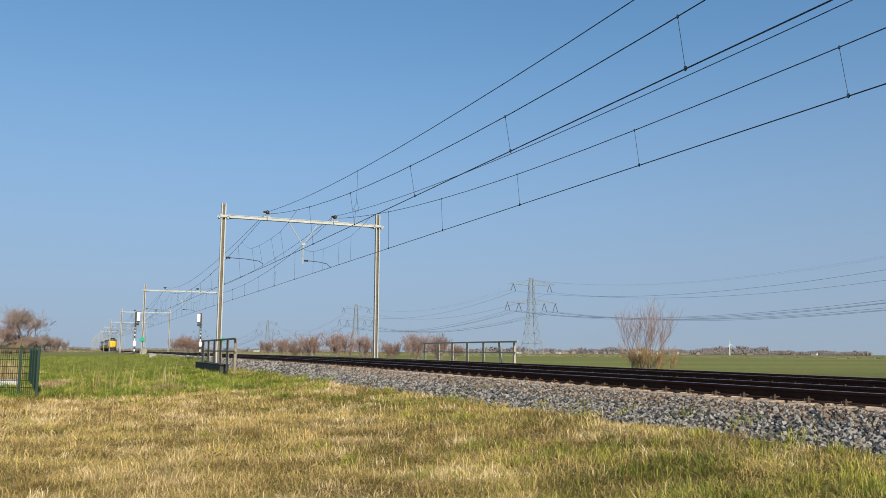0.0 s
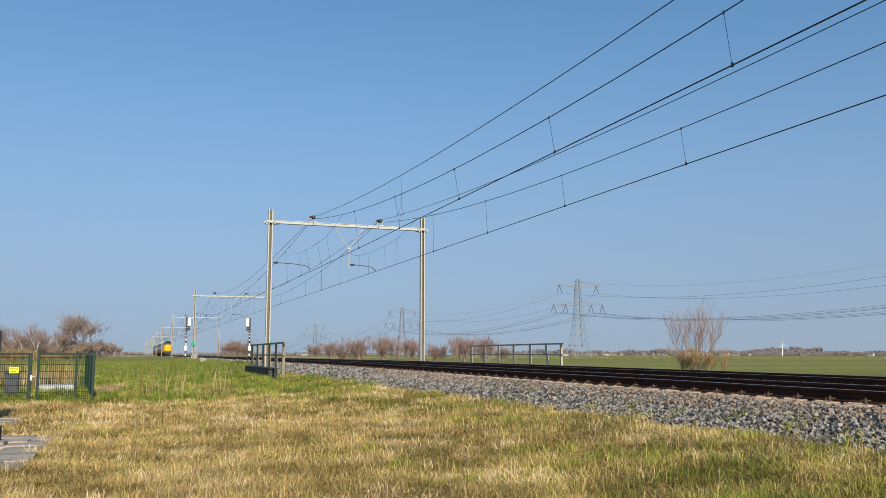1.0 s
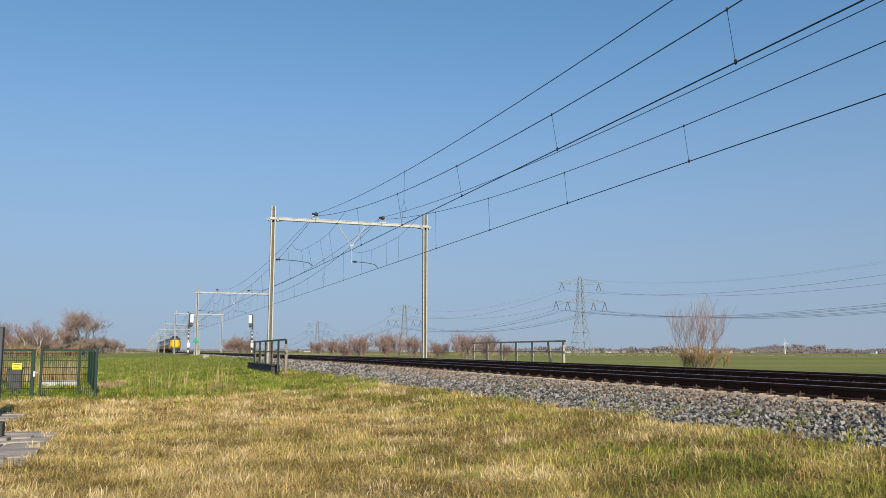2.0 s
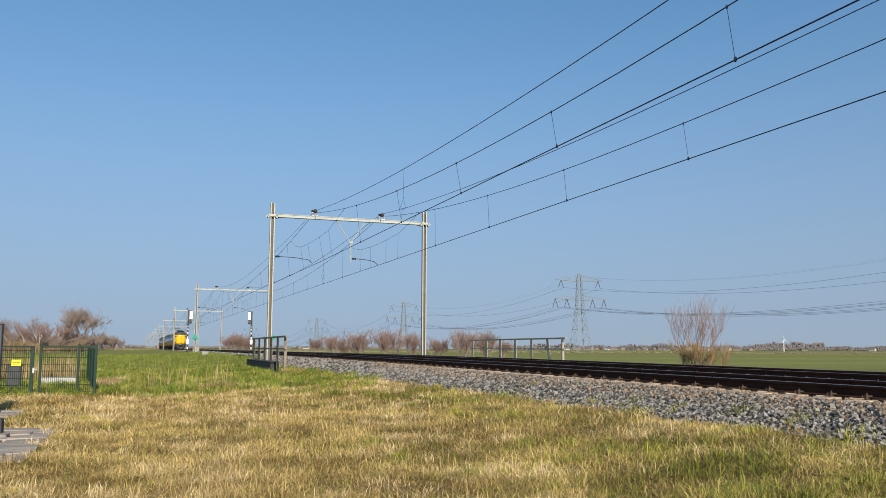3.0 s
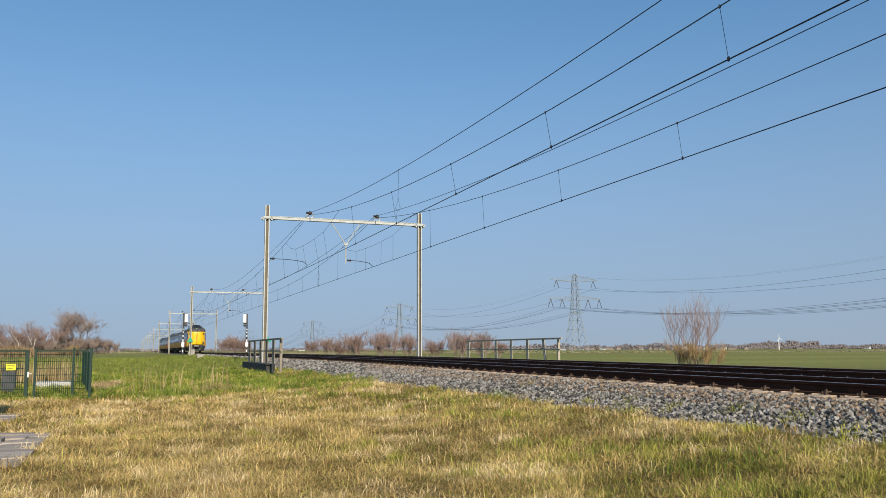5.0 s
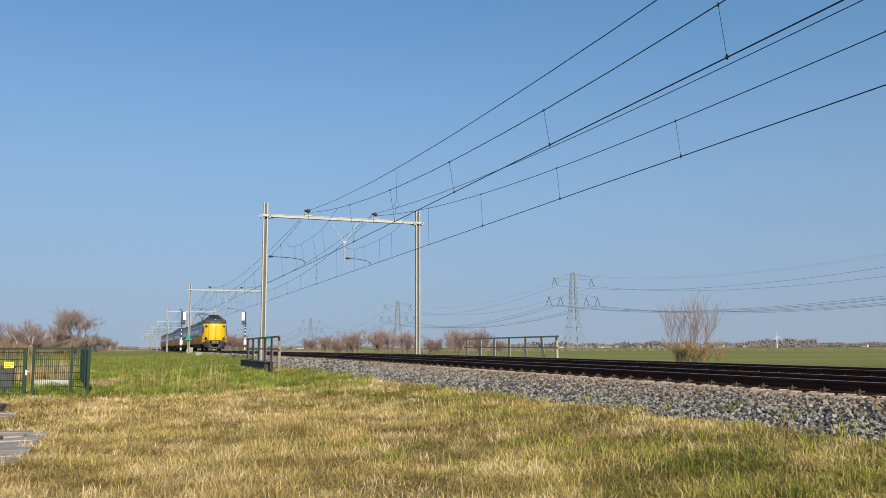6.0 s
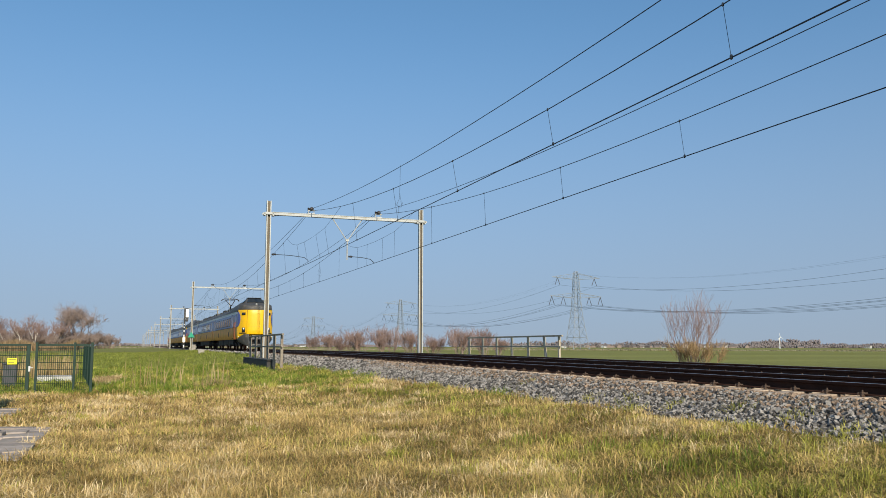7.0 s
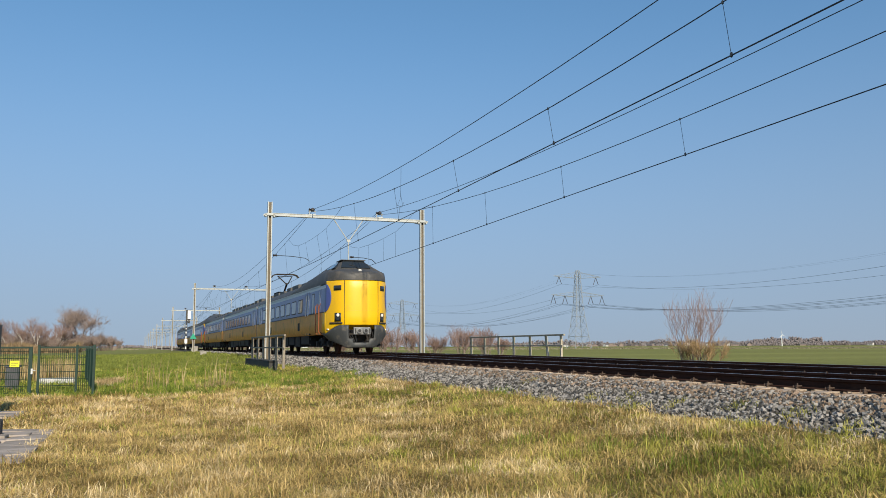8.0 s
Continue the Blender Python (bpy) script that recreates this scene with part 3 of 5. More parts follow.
def cab_car():
    """A driving carriage: bowed yellow nose with the cab perched above it; length along +y from the nose."""
    car = thing("driving_carriage", "yellow and blue express carriage with raised dark driver's cab", "train", "carriages of one train")
    L = 25.1
    # cross-section: (x, z) from the sill up over the roof
    half = [(1.30, 0.92), (1.47, 1.05), (1.48, 1.50), (1.475, 1.98), (1.455, 2.6), (1.43, 3.10), (1.41, 3.26), (1.28, 3.52), (0.95, 3.74), (0.5, 3.84), (0.0, 3.87)]
    ring = half + [(-u, v) for u, v in half[-2::-1]]
    bm = bmesh.new()
    rows = []
    stations = (BOW - 0.02, 1.4, 1.9, 2.6, 3.5, 6, 12, 18, L - 0.8, L)
    for y in stations:
        rows.append([bm.verts.new((u * (0.985 if y < 1.2 else 1.0), y, v)) for u, v in ring])
    for r0, r1 in zip(rows, rows[1:]):
        for j in range(len(ring) - 1):
            f = bm.faces.new((r0[j], r1[j], r1[j + 1], r0[j + 1]))
            k = min(j, len(ring) - 2 - j)
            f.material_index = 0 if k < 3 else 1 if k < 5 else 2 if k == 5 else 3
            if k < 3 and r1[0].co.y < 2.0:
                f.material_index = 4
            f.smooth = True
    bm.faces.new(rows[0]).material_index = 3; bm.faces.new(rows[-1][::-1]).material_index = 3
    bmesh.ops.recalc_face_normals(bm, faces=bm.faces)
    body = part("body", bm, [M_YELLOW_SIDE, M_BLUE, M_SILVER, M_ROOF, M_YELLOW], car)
    # nose: a yellow shell bowed in plan
    bm = bmesh.new()
    us = [1.46, 1.45, 1.43, 1.4, 1.34, 1.26, 1.15, 1.0, 0.8, 0.55, 0.28, 0.0]
    us = [-u for u in us] + us[-2::-1]
    cols = []
    for f in (0, 0.02, 0.2, 0.4, 0.6, 0.8, 0.97, 1.0):
        row = []
        for u in us:
            z = nose_low(u) + (3.41 - nose_low(u)) * f
            rake = 0.03 * ((z - 2.2) / 1.2) ** 2 + (0.02 if f in (0, 1.0) else 0)
            row.append(bm.verts.new((u * (1.0 - 0.012 * max(0, z - 2)), nose_y(u) + rake, z)))
        cols.append(row)
    for r0, r1 in zip(cols, cols[1:]):
        for j in range(len(us) - 1):
            bm.faces.new((r0[j], r0[j + 1], r1[j + 1], r1[j])).smooth = True
    bm.faces.new(cols[0][::-1]); bm.faces.new(cols[-1])
    nose = part("nose", bm, M_YELLOW, car, "smooth yellow nose panel")
    for s in (-1, 1):
        # the blue field's rounded front end, which wraps onto the nose
        bm = bmesh.new()
        grid = []
        for i in range(15):
            z = 1.97 + 1.28 * i / 14
            front = BOW - 0.36 * max(0.0, 1 - ((z - 2.62) / 0.66) ** 2) ** 0.75
            row = []
            for j in range(6):
                y = front + (BOW + 0.05 - front) * j / 5
                u = 1.46 * (min(y, BOW) / BOW) ** (1 / 3.2) * (1.0 - 0.012 * max(0, z - 2))
                a = nose_turn(min(u, 1.45))
                row.append(bm.verts.new((s * (u + 0.014 * math.sin(a) + (0.004 if y > BOW else 0)), y - 0.014 * math.cos(a), z)))
            grid.append(row)
        for r0, r1 in zip(grid, grid[1:]):
            for j in range(5):
                bm.faces.new((r0[j], r0[j + 1], r1[j + 1], r1[j])).smooth = True
        bmesh.ops.recalc_face_normals(bm, faces=bm.faces)
        bmesh.ops.solidify(bm, geom=bm.faces[:], thickness=0.008)
        part("livery_curve", bm, M_BLUE_FRONT, body, "deep blue curved end of the livery band")
        part("panel_seam", on_nose(s * 0.80 - 0.009, s * 0.80 + 0.009, 1.36, 3.40, 0.004, 0.02), M_GASKET, nose)
        part("marker_window", on_nose(s * 1.07 - 0.13, s * 1.07 + 0.13, 2.95, 3.17, 0.012, 0.04), M_GLASS, nose, "small dark corner window")
        lamp = part("headlamp_housing", on_nose(s * 1.05 - 0.115, s * 1.05 + 0.115, 1.50, 1.90, 0.01, 0.05), M_BLACK, nose)
        part("headlamp", nose_lamp(s * 1.05, 1.80, 0.082), M_LENS, lamp, "round lit headlamp", smooth=True)
        part("tail_lamp", nose_lamp(s * 1.05, 1.60, 0.075), M_GLASS, lamp, smooth=True)
        part("bumper_strip", on_nose(s * 0.88, s * 1.32, 1.40, 1.47, 0.035, 0.05), M_GASKET, nose)
        part("corner_lamp", on_nose(s * 1.36, s * 1.42, 1.12, 1.18, 0.02, 0.03), M_WHITE, nose)
    # shallow seam across the nose
    part("panel_seam", on_nose(-0.78, 0.78, 1.985, 1.993, 0.003, 0.015), M_YELLOW_SIDE, nose)
    # dark hood over the nose, and the cab on it
    bm = bmesh.new()
    sections = []
    #     y, shoulder z, top half width, top z
    for y, zs_, wt, zt in ((0.012, 3.56, 0.2, 3.62), (0.06, 3.66, 0.36, 3.72), (0.16, 3.73, 0.5, 3.79), (0.34, 3.79, 0.62, 3.85), (0.62, 3.84, 0.74, 3.92), (0.95, 3.87, 0.8, 3.97),
                           (1.24, 3.89, 0.80, 4.01), (1.85, 3.91, 0.60, 4.43), (2.9, 3.91, 0.60, 4.47), (4.0, 3.89, 0.61, 4.45), (5.9, 3.82, 0.64, 4.28),
                           (7.4, 3.72, 0.68, 4.13), (9.3, 3.58, 0.7, 3.98), (10.7, 3.45, 0.72, 3.88)):
        w = 1.43 * min(1.0, max(y, 0.012) / BOW) ** (1 / 3.2)
        zl = 3.415 if y < 1.0 else 3.3
        pts = [(w, zl), (w, zl + 0.12), (w * 0.965, zs_ - 0.06), (w * 0.86, zs_ + 0.02), (wt, zt - 0.04), (wt * 0.85, zt), (0, zt + 0.025)]
        pts = pts + [(-u, v) for u, v in pts[-2::-1]]
        sections.append([bm.verts.new((u, y, v)) for u, v in pts])
    for r0, r1 in zip(sections, sections[1:]):
        for j in range(len(r0) - 1):
            bm.faces.new((r0[j], r1[j], r1[j + 1], r0[j + 1])).smooth = j in (0, 1, 2, 9, 10, 11)
    bm.faces.new(sections[0]); bm.faces.new(sections[-1][::-1])
    bmesh.ops.recalc_face_normals(bm, faces=bm.faces)
    cab = part("cab_hood", bm, M_ROOF, car, "dark grey raised driver's cab")
    bm = bmesh.new()
    bw = [(-0.72, 1.29, 4.06), (0.72, 1.29, 4.06), (0.52, 1.80, 4.42), (-0.52, 1.80, 4.42)]
    lo = [bm.verts.new((x, y + 0.03, z - 0.03)) for x, y, z in bw]
    hi = [bm.verts.new((x, y - 0.02, z + 0.035)) for x, y, z in bw]
    bm.faces.new(hi); bm.faces.new(lo[::-1])
    for j in range(4):
        bm.faces.new((lo[j], lo[(j + 1) % 4], hi[(j + 1) % 4], hi[j]))
    screen = part("windscreen", bm, M_GLASS, cab, "dark raked windscreen")
    bm = tube(bmesh.new(), [(0.1, 1.22, 4.07), (-0.05, 1.38, 4.19), (-0.3, 1.48, 4.27)], 0.012, 5)
    part("wiper", bm, M_GASKET, screen)
    bm = box(bmesh.new(), -0.6, 0.6, 1.74, 2.95, 4.485, 4.52, bevel=0.012)
    part("cab_roof_lip", bm, M_ROOF, cab)
    for s in (-1, 1):
        bm = bmesh.new()
        q = [(s * 1.06, 1.5, 4.06), (s * 0.715, 1.92, 4.35), (s * 0.715, 2.85, 4.38), (s * 1.06, 3.15, 4.09)]
        a = [bm.verts.new(v) for v in q]
        b = [bm.verts.new((x - s * 0.12, y, z)) for x, y, z in q]
        bm.faces.new(a); bm.faces.new(b[::-1])
        for j in range(4):
            bm.faces.new((a[j], a[(j + 1) % 4], b[(j + 1) % 4], b[j]))
        bmesh.ops.recalc_face_normals(bm, faces=bm.faces)
        part("cab_side_window", bm, M_GLASS, cab)
    bm = turned(bmesh.new(), [(0.0, -0.02), (0.08, 0.0), (0.1, 0.04), (0.11, 0.2)], (0, 0.36, 3.85), "y", 14)
    part("top_lamp", bm, M_LENS, cab, "round lamp above the nose", smooth=True)
    # skirt below the nose: a bowed shell with a mouth for the coupler, drawn to a point along both flanks
    bm = bmesh.new()
    plan = [(1.47, 2.15), (1.47, 1.75), (1.465, 1.35), (1.455, 1.1)] + [(u, nose_y(u) - 0.02) for u in (1.4, 1.3, 1.18, 1.02, 0.86, 0.72, 0.62, 0.4, 0.2, 0)]
    plan = [(-u, y) for u, y in plan] + plan[-2::-1]
    grid = []
    for u, y in plan:
        back_ = min(1.0, max(0.0, (y - 0.12) / 2.0))
        low = 0.30 + 0.62 * back_ ** 0.62
        top = nose_low(min(abs(u), 1.46)) - 0.004 if y < 1.2 else 0.96
        col = []
        for f in (0, 0.06, 0.22, 0.4, 0.6, 0.8, 1.0):
            tuck = (1 - f) ** 2
            col.append(bm.verts.new((u * (1 - 0.08 * tuck), y + 0.2 * tuck * (1 - back_), low + (top - low) * f)))
        grid.append(col)
    for i, (c0, c1) in enumerate(zip(grid, grid[1:])):
        wide = max(abs(plan[i][0]), abs(plan[i + 1][0]))
        for k in range(6):
            if wide <= 0.63 and k >= (3 if wide > 0.5 else 2):
                continue
            bm.faces.new((c0[k], c1[k], c1[k + 1], c0[k + 1])).smooth = True
    bmesh.ops.recalc_face_normals(bm, faces=bm.faces)
    bmesh.ops.solidify(bm, geom=bm.faces[:], thickness=0.05)
    part("skirt", bm, M_SKIRT, car, "dark grey plough skirt")
    part("coupler_recess", box(bmesh.new(), -0.85, 0.85, 0.75, 0.9, 0.45, 1.32), M_UNDER, car)
    bm = bmesh.new()
    box(bm, -0.40, 0.40, -0.04, 0.12, 0.90, 1.24, bevel=0.03)
    box(bm, -0.14, 0.14, 0.1, 0.8, 0.9, 1.14)
    for x in (-0.14, 0.16):
        turned(bm, [(0.09, -0.13), (0.13, -0.11), (0.13, -0.04)], (x, 0, 1.07), "y", 14)
    coup = part("coupler", bm, M_COUPLER, car, "grey automatic coupler")
    bm = bmesh.new()
    for x in (-0.14, 0.16):
        turned(bm, [(0.0, -0.135), (0.075, -0.134), (0.075, -0.1)], (x, 0, 1.07), "y", 12)
    box(bm, -0.34, -0.29, -0.05, -0.03, 0.95, 1.18); box(bm, 0.32, 0.36, -0.05, -0.03, 0.95, 1.18)
    part("coupler_socket", bm, M_GASKET, coup)
    bm = bmesh.new()
    for x in (-0.5, -0.4, -0.27, 0.27, 0.38, 0.5):
        tube(bm, [(x, 0.3, 1.15), (x * 1.1, 0.1, 0.85), (x * 0.8, 0.12, 0.6), (x * 0.5, 0.45, 0.55)], 0.022, 6)
    part("brake_hose", bm, M_GASKET, coup)
    fit_out(car, L, 3.2, front=True)
    return car


def lean(bm, s):
    """Lays what was drawn on an upright plane at 1.48 m against the flank, which leans in towards the roof."""
    zs_, xs_ = (0.92, 1.05, 1.5, 1.98, 2.6, 3.1, 3.26), (1.44, 1.47, 1.48, 1.475, 1.455, 1.43, 1.41)
    for v in bm.verts:
        v.co.x = s * (float(np.interp(v.co.z, zs_, xs_)) + abs(v.co.x) - 1.48)
    return bm


def window(parent, s, y, w, z0=2.13, z1=2.88):
    x0, x1 = sorted((s * 1.40, s * 1.487))
    bm = box(bmesh.new(), x0, x1, y - w / 2, y + w / 2, z0, z1)
    edges = [e for e in bm.edges if abs(e.verts[0].co.x - e.verts[1].co.x) > 0.01]
    bmesh.ops.bevel(bm, geom=edges, offset=0.1, segments=3, affect="EDGES", profile=0.5)
    fr = part("window", lean(bm, s), M_GASKET, parent)
    x0, x1 = sorted((s * 1.45, s * 1.491))
    bm = box(bmesh.new(), x0, x1, y - w / 2 + 0.07, y + w / 2 - 0.07, z0 + 0.055, z1 - 0.055)
    edges = [e for e in bm.edges if abs(e.verts[0].co.x - e.verts[1].co.x) > 0.01]
    bmesh.ops.bevel(bm, geom=edges, offset=0.08, segments=3, affect="EDGES", profile=0.5)
    part("pane", lean(bm, s), M_GLASS, fr)


def door(parent, s, y, w=0.8, zt=3.12):
    x0, x1 = sorted((s * 1.4, s * 1.494))
    bm = box(bmesh.new(), x0, x1, y - w / 2, y + w / 2, 0.95, 1.96, index=0)
    box(bm, x0, x1, y - w / 2, y + w / 2, 1.96, zt, index=1)
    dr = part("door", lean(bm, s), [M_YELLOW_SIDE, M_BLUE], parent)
    for e in (-1, 1):
        bm = box(bmesh.new(), x0, s * 1.5 if s > 0 else x1, y + e * w / 2 - 0.015, y + e * w / 2 + 0.015, 0.95, zt) if s > 0 else box(bmesh.new(), -1.5, x1, y + e * w / 2 - 0.015, y + e * w / 2 + 0.015, 0.95, zt)
        part("door_seal", lean(bm, s), M_GASKET, dr)
    x0, x1 = sorted((s * 1.45, s * 1.499))
    bm = box(bmesh.new(), x0, x1, y - w * 0.3, y + w * 0.3, 1.9, 2.98)
    edges = [e for e in bm.edges if abs(e.verts[0].co.x - e.verts[1].co.x) > 0.01]
    bmesh.ops.bevel(bm, geom=edges, offset=0.12, segments=3, affect="EDGES", profile=0.5)
    part("door_window", lean(bm, s), M_GLASS, dr)


def bogie(parent, y):
    bm = bmesh.new()
    for s in (-1, 1):
        out = [(-1.75, 0.42), (-1.5, 0.62), (-0.75, 0.66), (-0.5, 0.42), (0.5, 0.42), (0.75, 0.66), (1.5, 0.62), (1.75, 0.42), (1.6, 0.32), (0.9, 0.4), (0.55, 0.28), (-0.55, 0.28), (-0.9, 0.4), (-1.6, 0.32)]
        prism(bm, [(y + u, v + 0.1) for u, v in out], "x", s * 1.02 - 0.07, s * 1.02 + 0.07)
        for k in (-1.28, 1.28):
            box(bm, s * 1.15 - 0.12, s * 1.15 + 0.12, y + k - 0.16, y + k + 0.16, 0.34, 0.62, bevel=0.03)
        turned(bm, [(0.16, 0.5), (0.18, 0.55), (0.18, 0.85), (0.16, 0.9)], (s * 1.02, y, 0), "z", 10)
    box(bm, -1.0, 1.0, y - 0.3, y + 0.3, 0.4, 0.75)
    bmesh.ops.recalc_face_normals(bm, faces=bm.faces)
    bg = part("bogie", bm, M_UNDER, parent, "grimy dark bogie frame")
    for k in (-1.28, 1.28):
        bm = bmesh.new()
        for s in (-1, 1):
            turned(bm, [(0.1, -0.075), (0.40, -0.07), (0.46, -0.06), (0.46, 0.05), (0.485, 0.055), (0.485, 0.08), (0.3, 0.09), (0.1, 0.1)] if s > 0 else
                   [(0.1, -0.1), (0.3, -0.09), (0.485, -0.08), (0.485, -0.055), (0.46, -0.05), (0.46, 0.06), (0.40, 0.07), (0.1, 0.075)], (s * 0.753, y + k, 0.46), "x", 22)
        tube(bm, [(-0.75, y + k, 0.46), (0.75, y + k, 0.46)], 0.09, 8)
        part("wheelset", bm, M_RAIL, bg)


def fit_out(car, L, y0, front):
    """Windows, doors, running gear and roof gear that every carriage has."""
    for s in (-1, 1):
        if front:
            door(car, s, 2.6, 0.5, 3.1)
            for y in (2.2, 2.95):
                bm = tube(bmesh.new(), [(s * 1.48, y, 0.95), (s * 1.57, y, 1.05), (s * 1.57, y, 2.3), (s * 1.48, y, 2.4)], 0.028, 6)
                part("handrail", bm, M_ORANGE, car, "orange upright handrail")
            window(car, s, 4.2, 0.6, 1.95, 3.0)
            door(car, s, 5.38, 0.5); door(car, s, 5.98, 0.5)
            n, start = 8, 7.7
        else:
            door(car, s, 1.3, 0.62); door(car, s, 2.0, 0.62)
            n, start = 10, 4.2
        for k in range(n):
            window(car, s, start + k * 1.95, 1.38)
        door(car, s, L - 2.3, 0.62); door(car, s, L - 1.6, 0.62)
        for k, y in enumerate((7.7, 17.8)):
            x0, x1 = sorted((s * 1.45, s * 1.487))
            part("vent_grille", box(bmesh.new(), x0, x1, y, y + 0.55, 1.2, 1.62), M_UNDER, car)
        x0, x1 = sorted((s * 1.44, s * 1.492))
        part("livery_line", box(bmesh.new(), x0, x1, 1.45 if front else 0.3, L - 0.2, 1.95, 1.99), M_GASKET, car)
        bm = bmesh.new()
        x0, x1 = sorted((s * 1.36, s * 1.435))
        box(bm, x0, x1, 2.6 if front else 0.2, L, 3.26, 3.31)
        part("gutter", bm, M_SILVER, car)
        for y in (2.35, 5.1):
            bm = box(bmesh.new(), s * 1.2 - 0.16, s * 1.2 + 0.16, y, y + 0.35, 0.42, 0.5)
            box(bm, s * 1.2 - 0.16, s * 1.2 + 0.16, y, y + 0.35, 0.72, 0.78)
            part("footstep", bm, M_UNDER, car)
    for y in (2.85 if front else 3.4, L - 3.4):
        bogie(car, y)
    r = random.Random(5 + int(front))
    y = 6.2
    while y < L - 6.5:
        w = r.uniform(1.0, 2.6)
        bm = bmesh.new()
        box(bm, -1.25, 1.25, y, y + w, 0.35 + r.uniform(0, 0.15), 0.93, bevel=0.03)
        part("equipment_box", bm, M_UNDER, car, "grimy underfloor equipment case")
        y += w + r.uniform(0.15, 0.5)
    y = 8.6 if front else 2.0
    while y < L - 2.5:
        w = r.uniform(1.2, 2.4)
        bm = bmesh.new()
        box(bm, -0.85, 0.85, y, y + w, 3.6, 3.88 + r.uniform(0.05, 0.16), bevel=0.04)
        part("roof_unit", bm, M_ROOF, car, "low dark ventilation unit on the roof")
        y += w + r.uniform(0.4, 1.2)
    bm = box(bmesh.new(), -0.75, 0.75, L, L + 0.3, 0.9, 3.5, bevel=0.08)
    part("gangway", bm, M_GASKET, car, "black rubber gangway")


def middle_car():
    car = thing("middle_carriage", "yellow and blue express carriage with dark windows", "train", "carriages of one train")
    L = 25.1
    half = [(1.30, 0.92), (1.47, 1.05), (1.48, 1.50), (1.475, 1.98), (1.455, 2.6), (1.43, 3.10), (1.41, 3.26), (1.28, 3.52), (0.95, 3.74), (0.5, 3.84), (0.0, 3.87)]
    ring = half + [(-u, v) for u, v in half[-2::-1]]
    bm = bmesh.new()
    rows = [[bm.verts.new((u, y, v)) for u, v in ring] for y in (0, 0.2, 9, 18, L)]
    for r0, r1 in zip(rows, rows[1:]):
        for j in range(len(ring) - 1):
            f = bm.faces.new((r0[j], r1[j], r1[j + 1], r0[j + 1]))
            k = min(j, len(ring) - 2 - j)
            f.material_index = 0 if k < 3 else 1 if k < 5 else 2 if k == 5 else 3
            f.smooth = True
    bm.faces.new(rows[0]).material_index = 3; bm.faces.new(rows[-1][::-1]).material_index = 3
    bmesh.ops.recalc_face_normals(bm, faces=bm.faces)
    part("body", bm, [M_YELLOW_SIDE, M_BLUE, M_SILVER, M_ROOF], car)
    fit_out(car, L, 0, front=False)
    return car


lead = cab_car()
middle = middle_car()
NOSE_END, SPEED = 38.03, 34.96
train = [(lead, 0.0, 0), (middle, 25.4, 0)]
train.append((copy_thing(lead, pose(0, 0, 0)), 76.0, 180))
train.append((copy_thing(lead, pose(0, 0, 0)), 76.4, 0))
train.append((copy_thing(middle, pose(0, 0, 0)), 76.4 + 25.4, 0))
train.append((copy_thing(lead, pose(0, 0, 0)), 76.4 + 76.0, 180))


def pantograph(car, y):
    bm = bmesh.new()
    for x in (-0.6, 0.6):
        box(bm, x - 0.05, x + 0.05, y - 1.0, y + 1.0, 4.05, 4.13)
        for k in (-0.9, 0.9):
            turned(bm, [(0.05, 3.85), (0.1, 3.9), (0.05, 3.94), (0.1, 3.99), (0.05, 4.05)], (x, y + k, 0), "z", 8)
    box(bm, -0.65, 0.65, y - 0.95, y - 0.85, 4.05, 4.13); box(bm, -0.65, 0.65, y + 0.85, y + 0.95, 4.05, 4.13)
    base = part("pantograph", bm, M_UNDER, car, "dark raised single-arm pantograph")
    bm = bmesh.new()
    tube(bm, [(0, y + 0.7, 4.15), (0, y - 0.55, 4.72)], 0.07, 8)
    for s in (-1, 1):
        tube(bm, [(s * 0.08, y - 0.55, 4.72), (s * 0.5, y + 0.35, 5.3)], 0.04, 6)
    tube(bm, [(-0.5, y + 0.35, 5.3), (0.5, y + 0.35, 5.3)], 0.025, 6)
    part("pantograph_arm", bm, M_UNDER, base)
    bm = bmesh.new()
    for k in (0.15, 0.55):
        tube(bm, [(-0.95, y + k, 5.2), (-0.82, y + k, 5.36), (-0.6, y + k, 5.43), (0.6, y + k, 5.43), (0.82, y + k, 5.36), (0.95, y + k, 5.2)], 0.04, 6)
    tube(bm, [(-0.5, y + 0.15, 5.42), (-0.5, y + 0.55, 5.42)], 0.02, 6); tube(bm, [(0.5, y + 0.15, 5.42), (0.5, y + 0.55, 5.42)], 0.02, 6)
    part("collector_head", bm, M_UNDER, base)


pantograph(lead, 21.5)


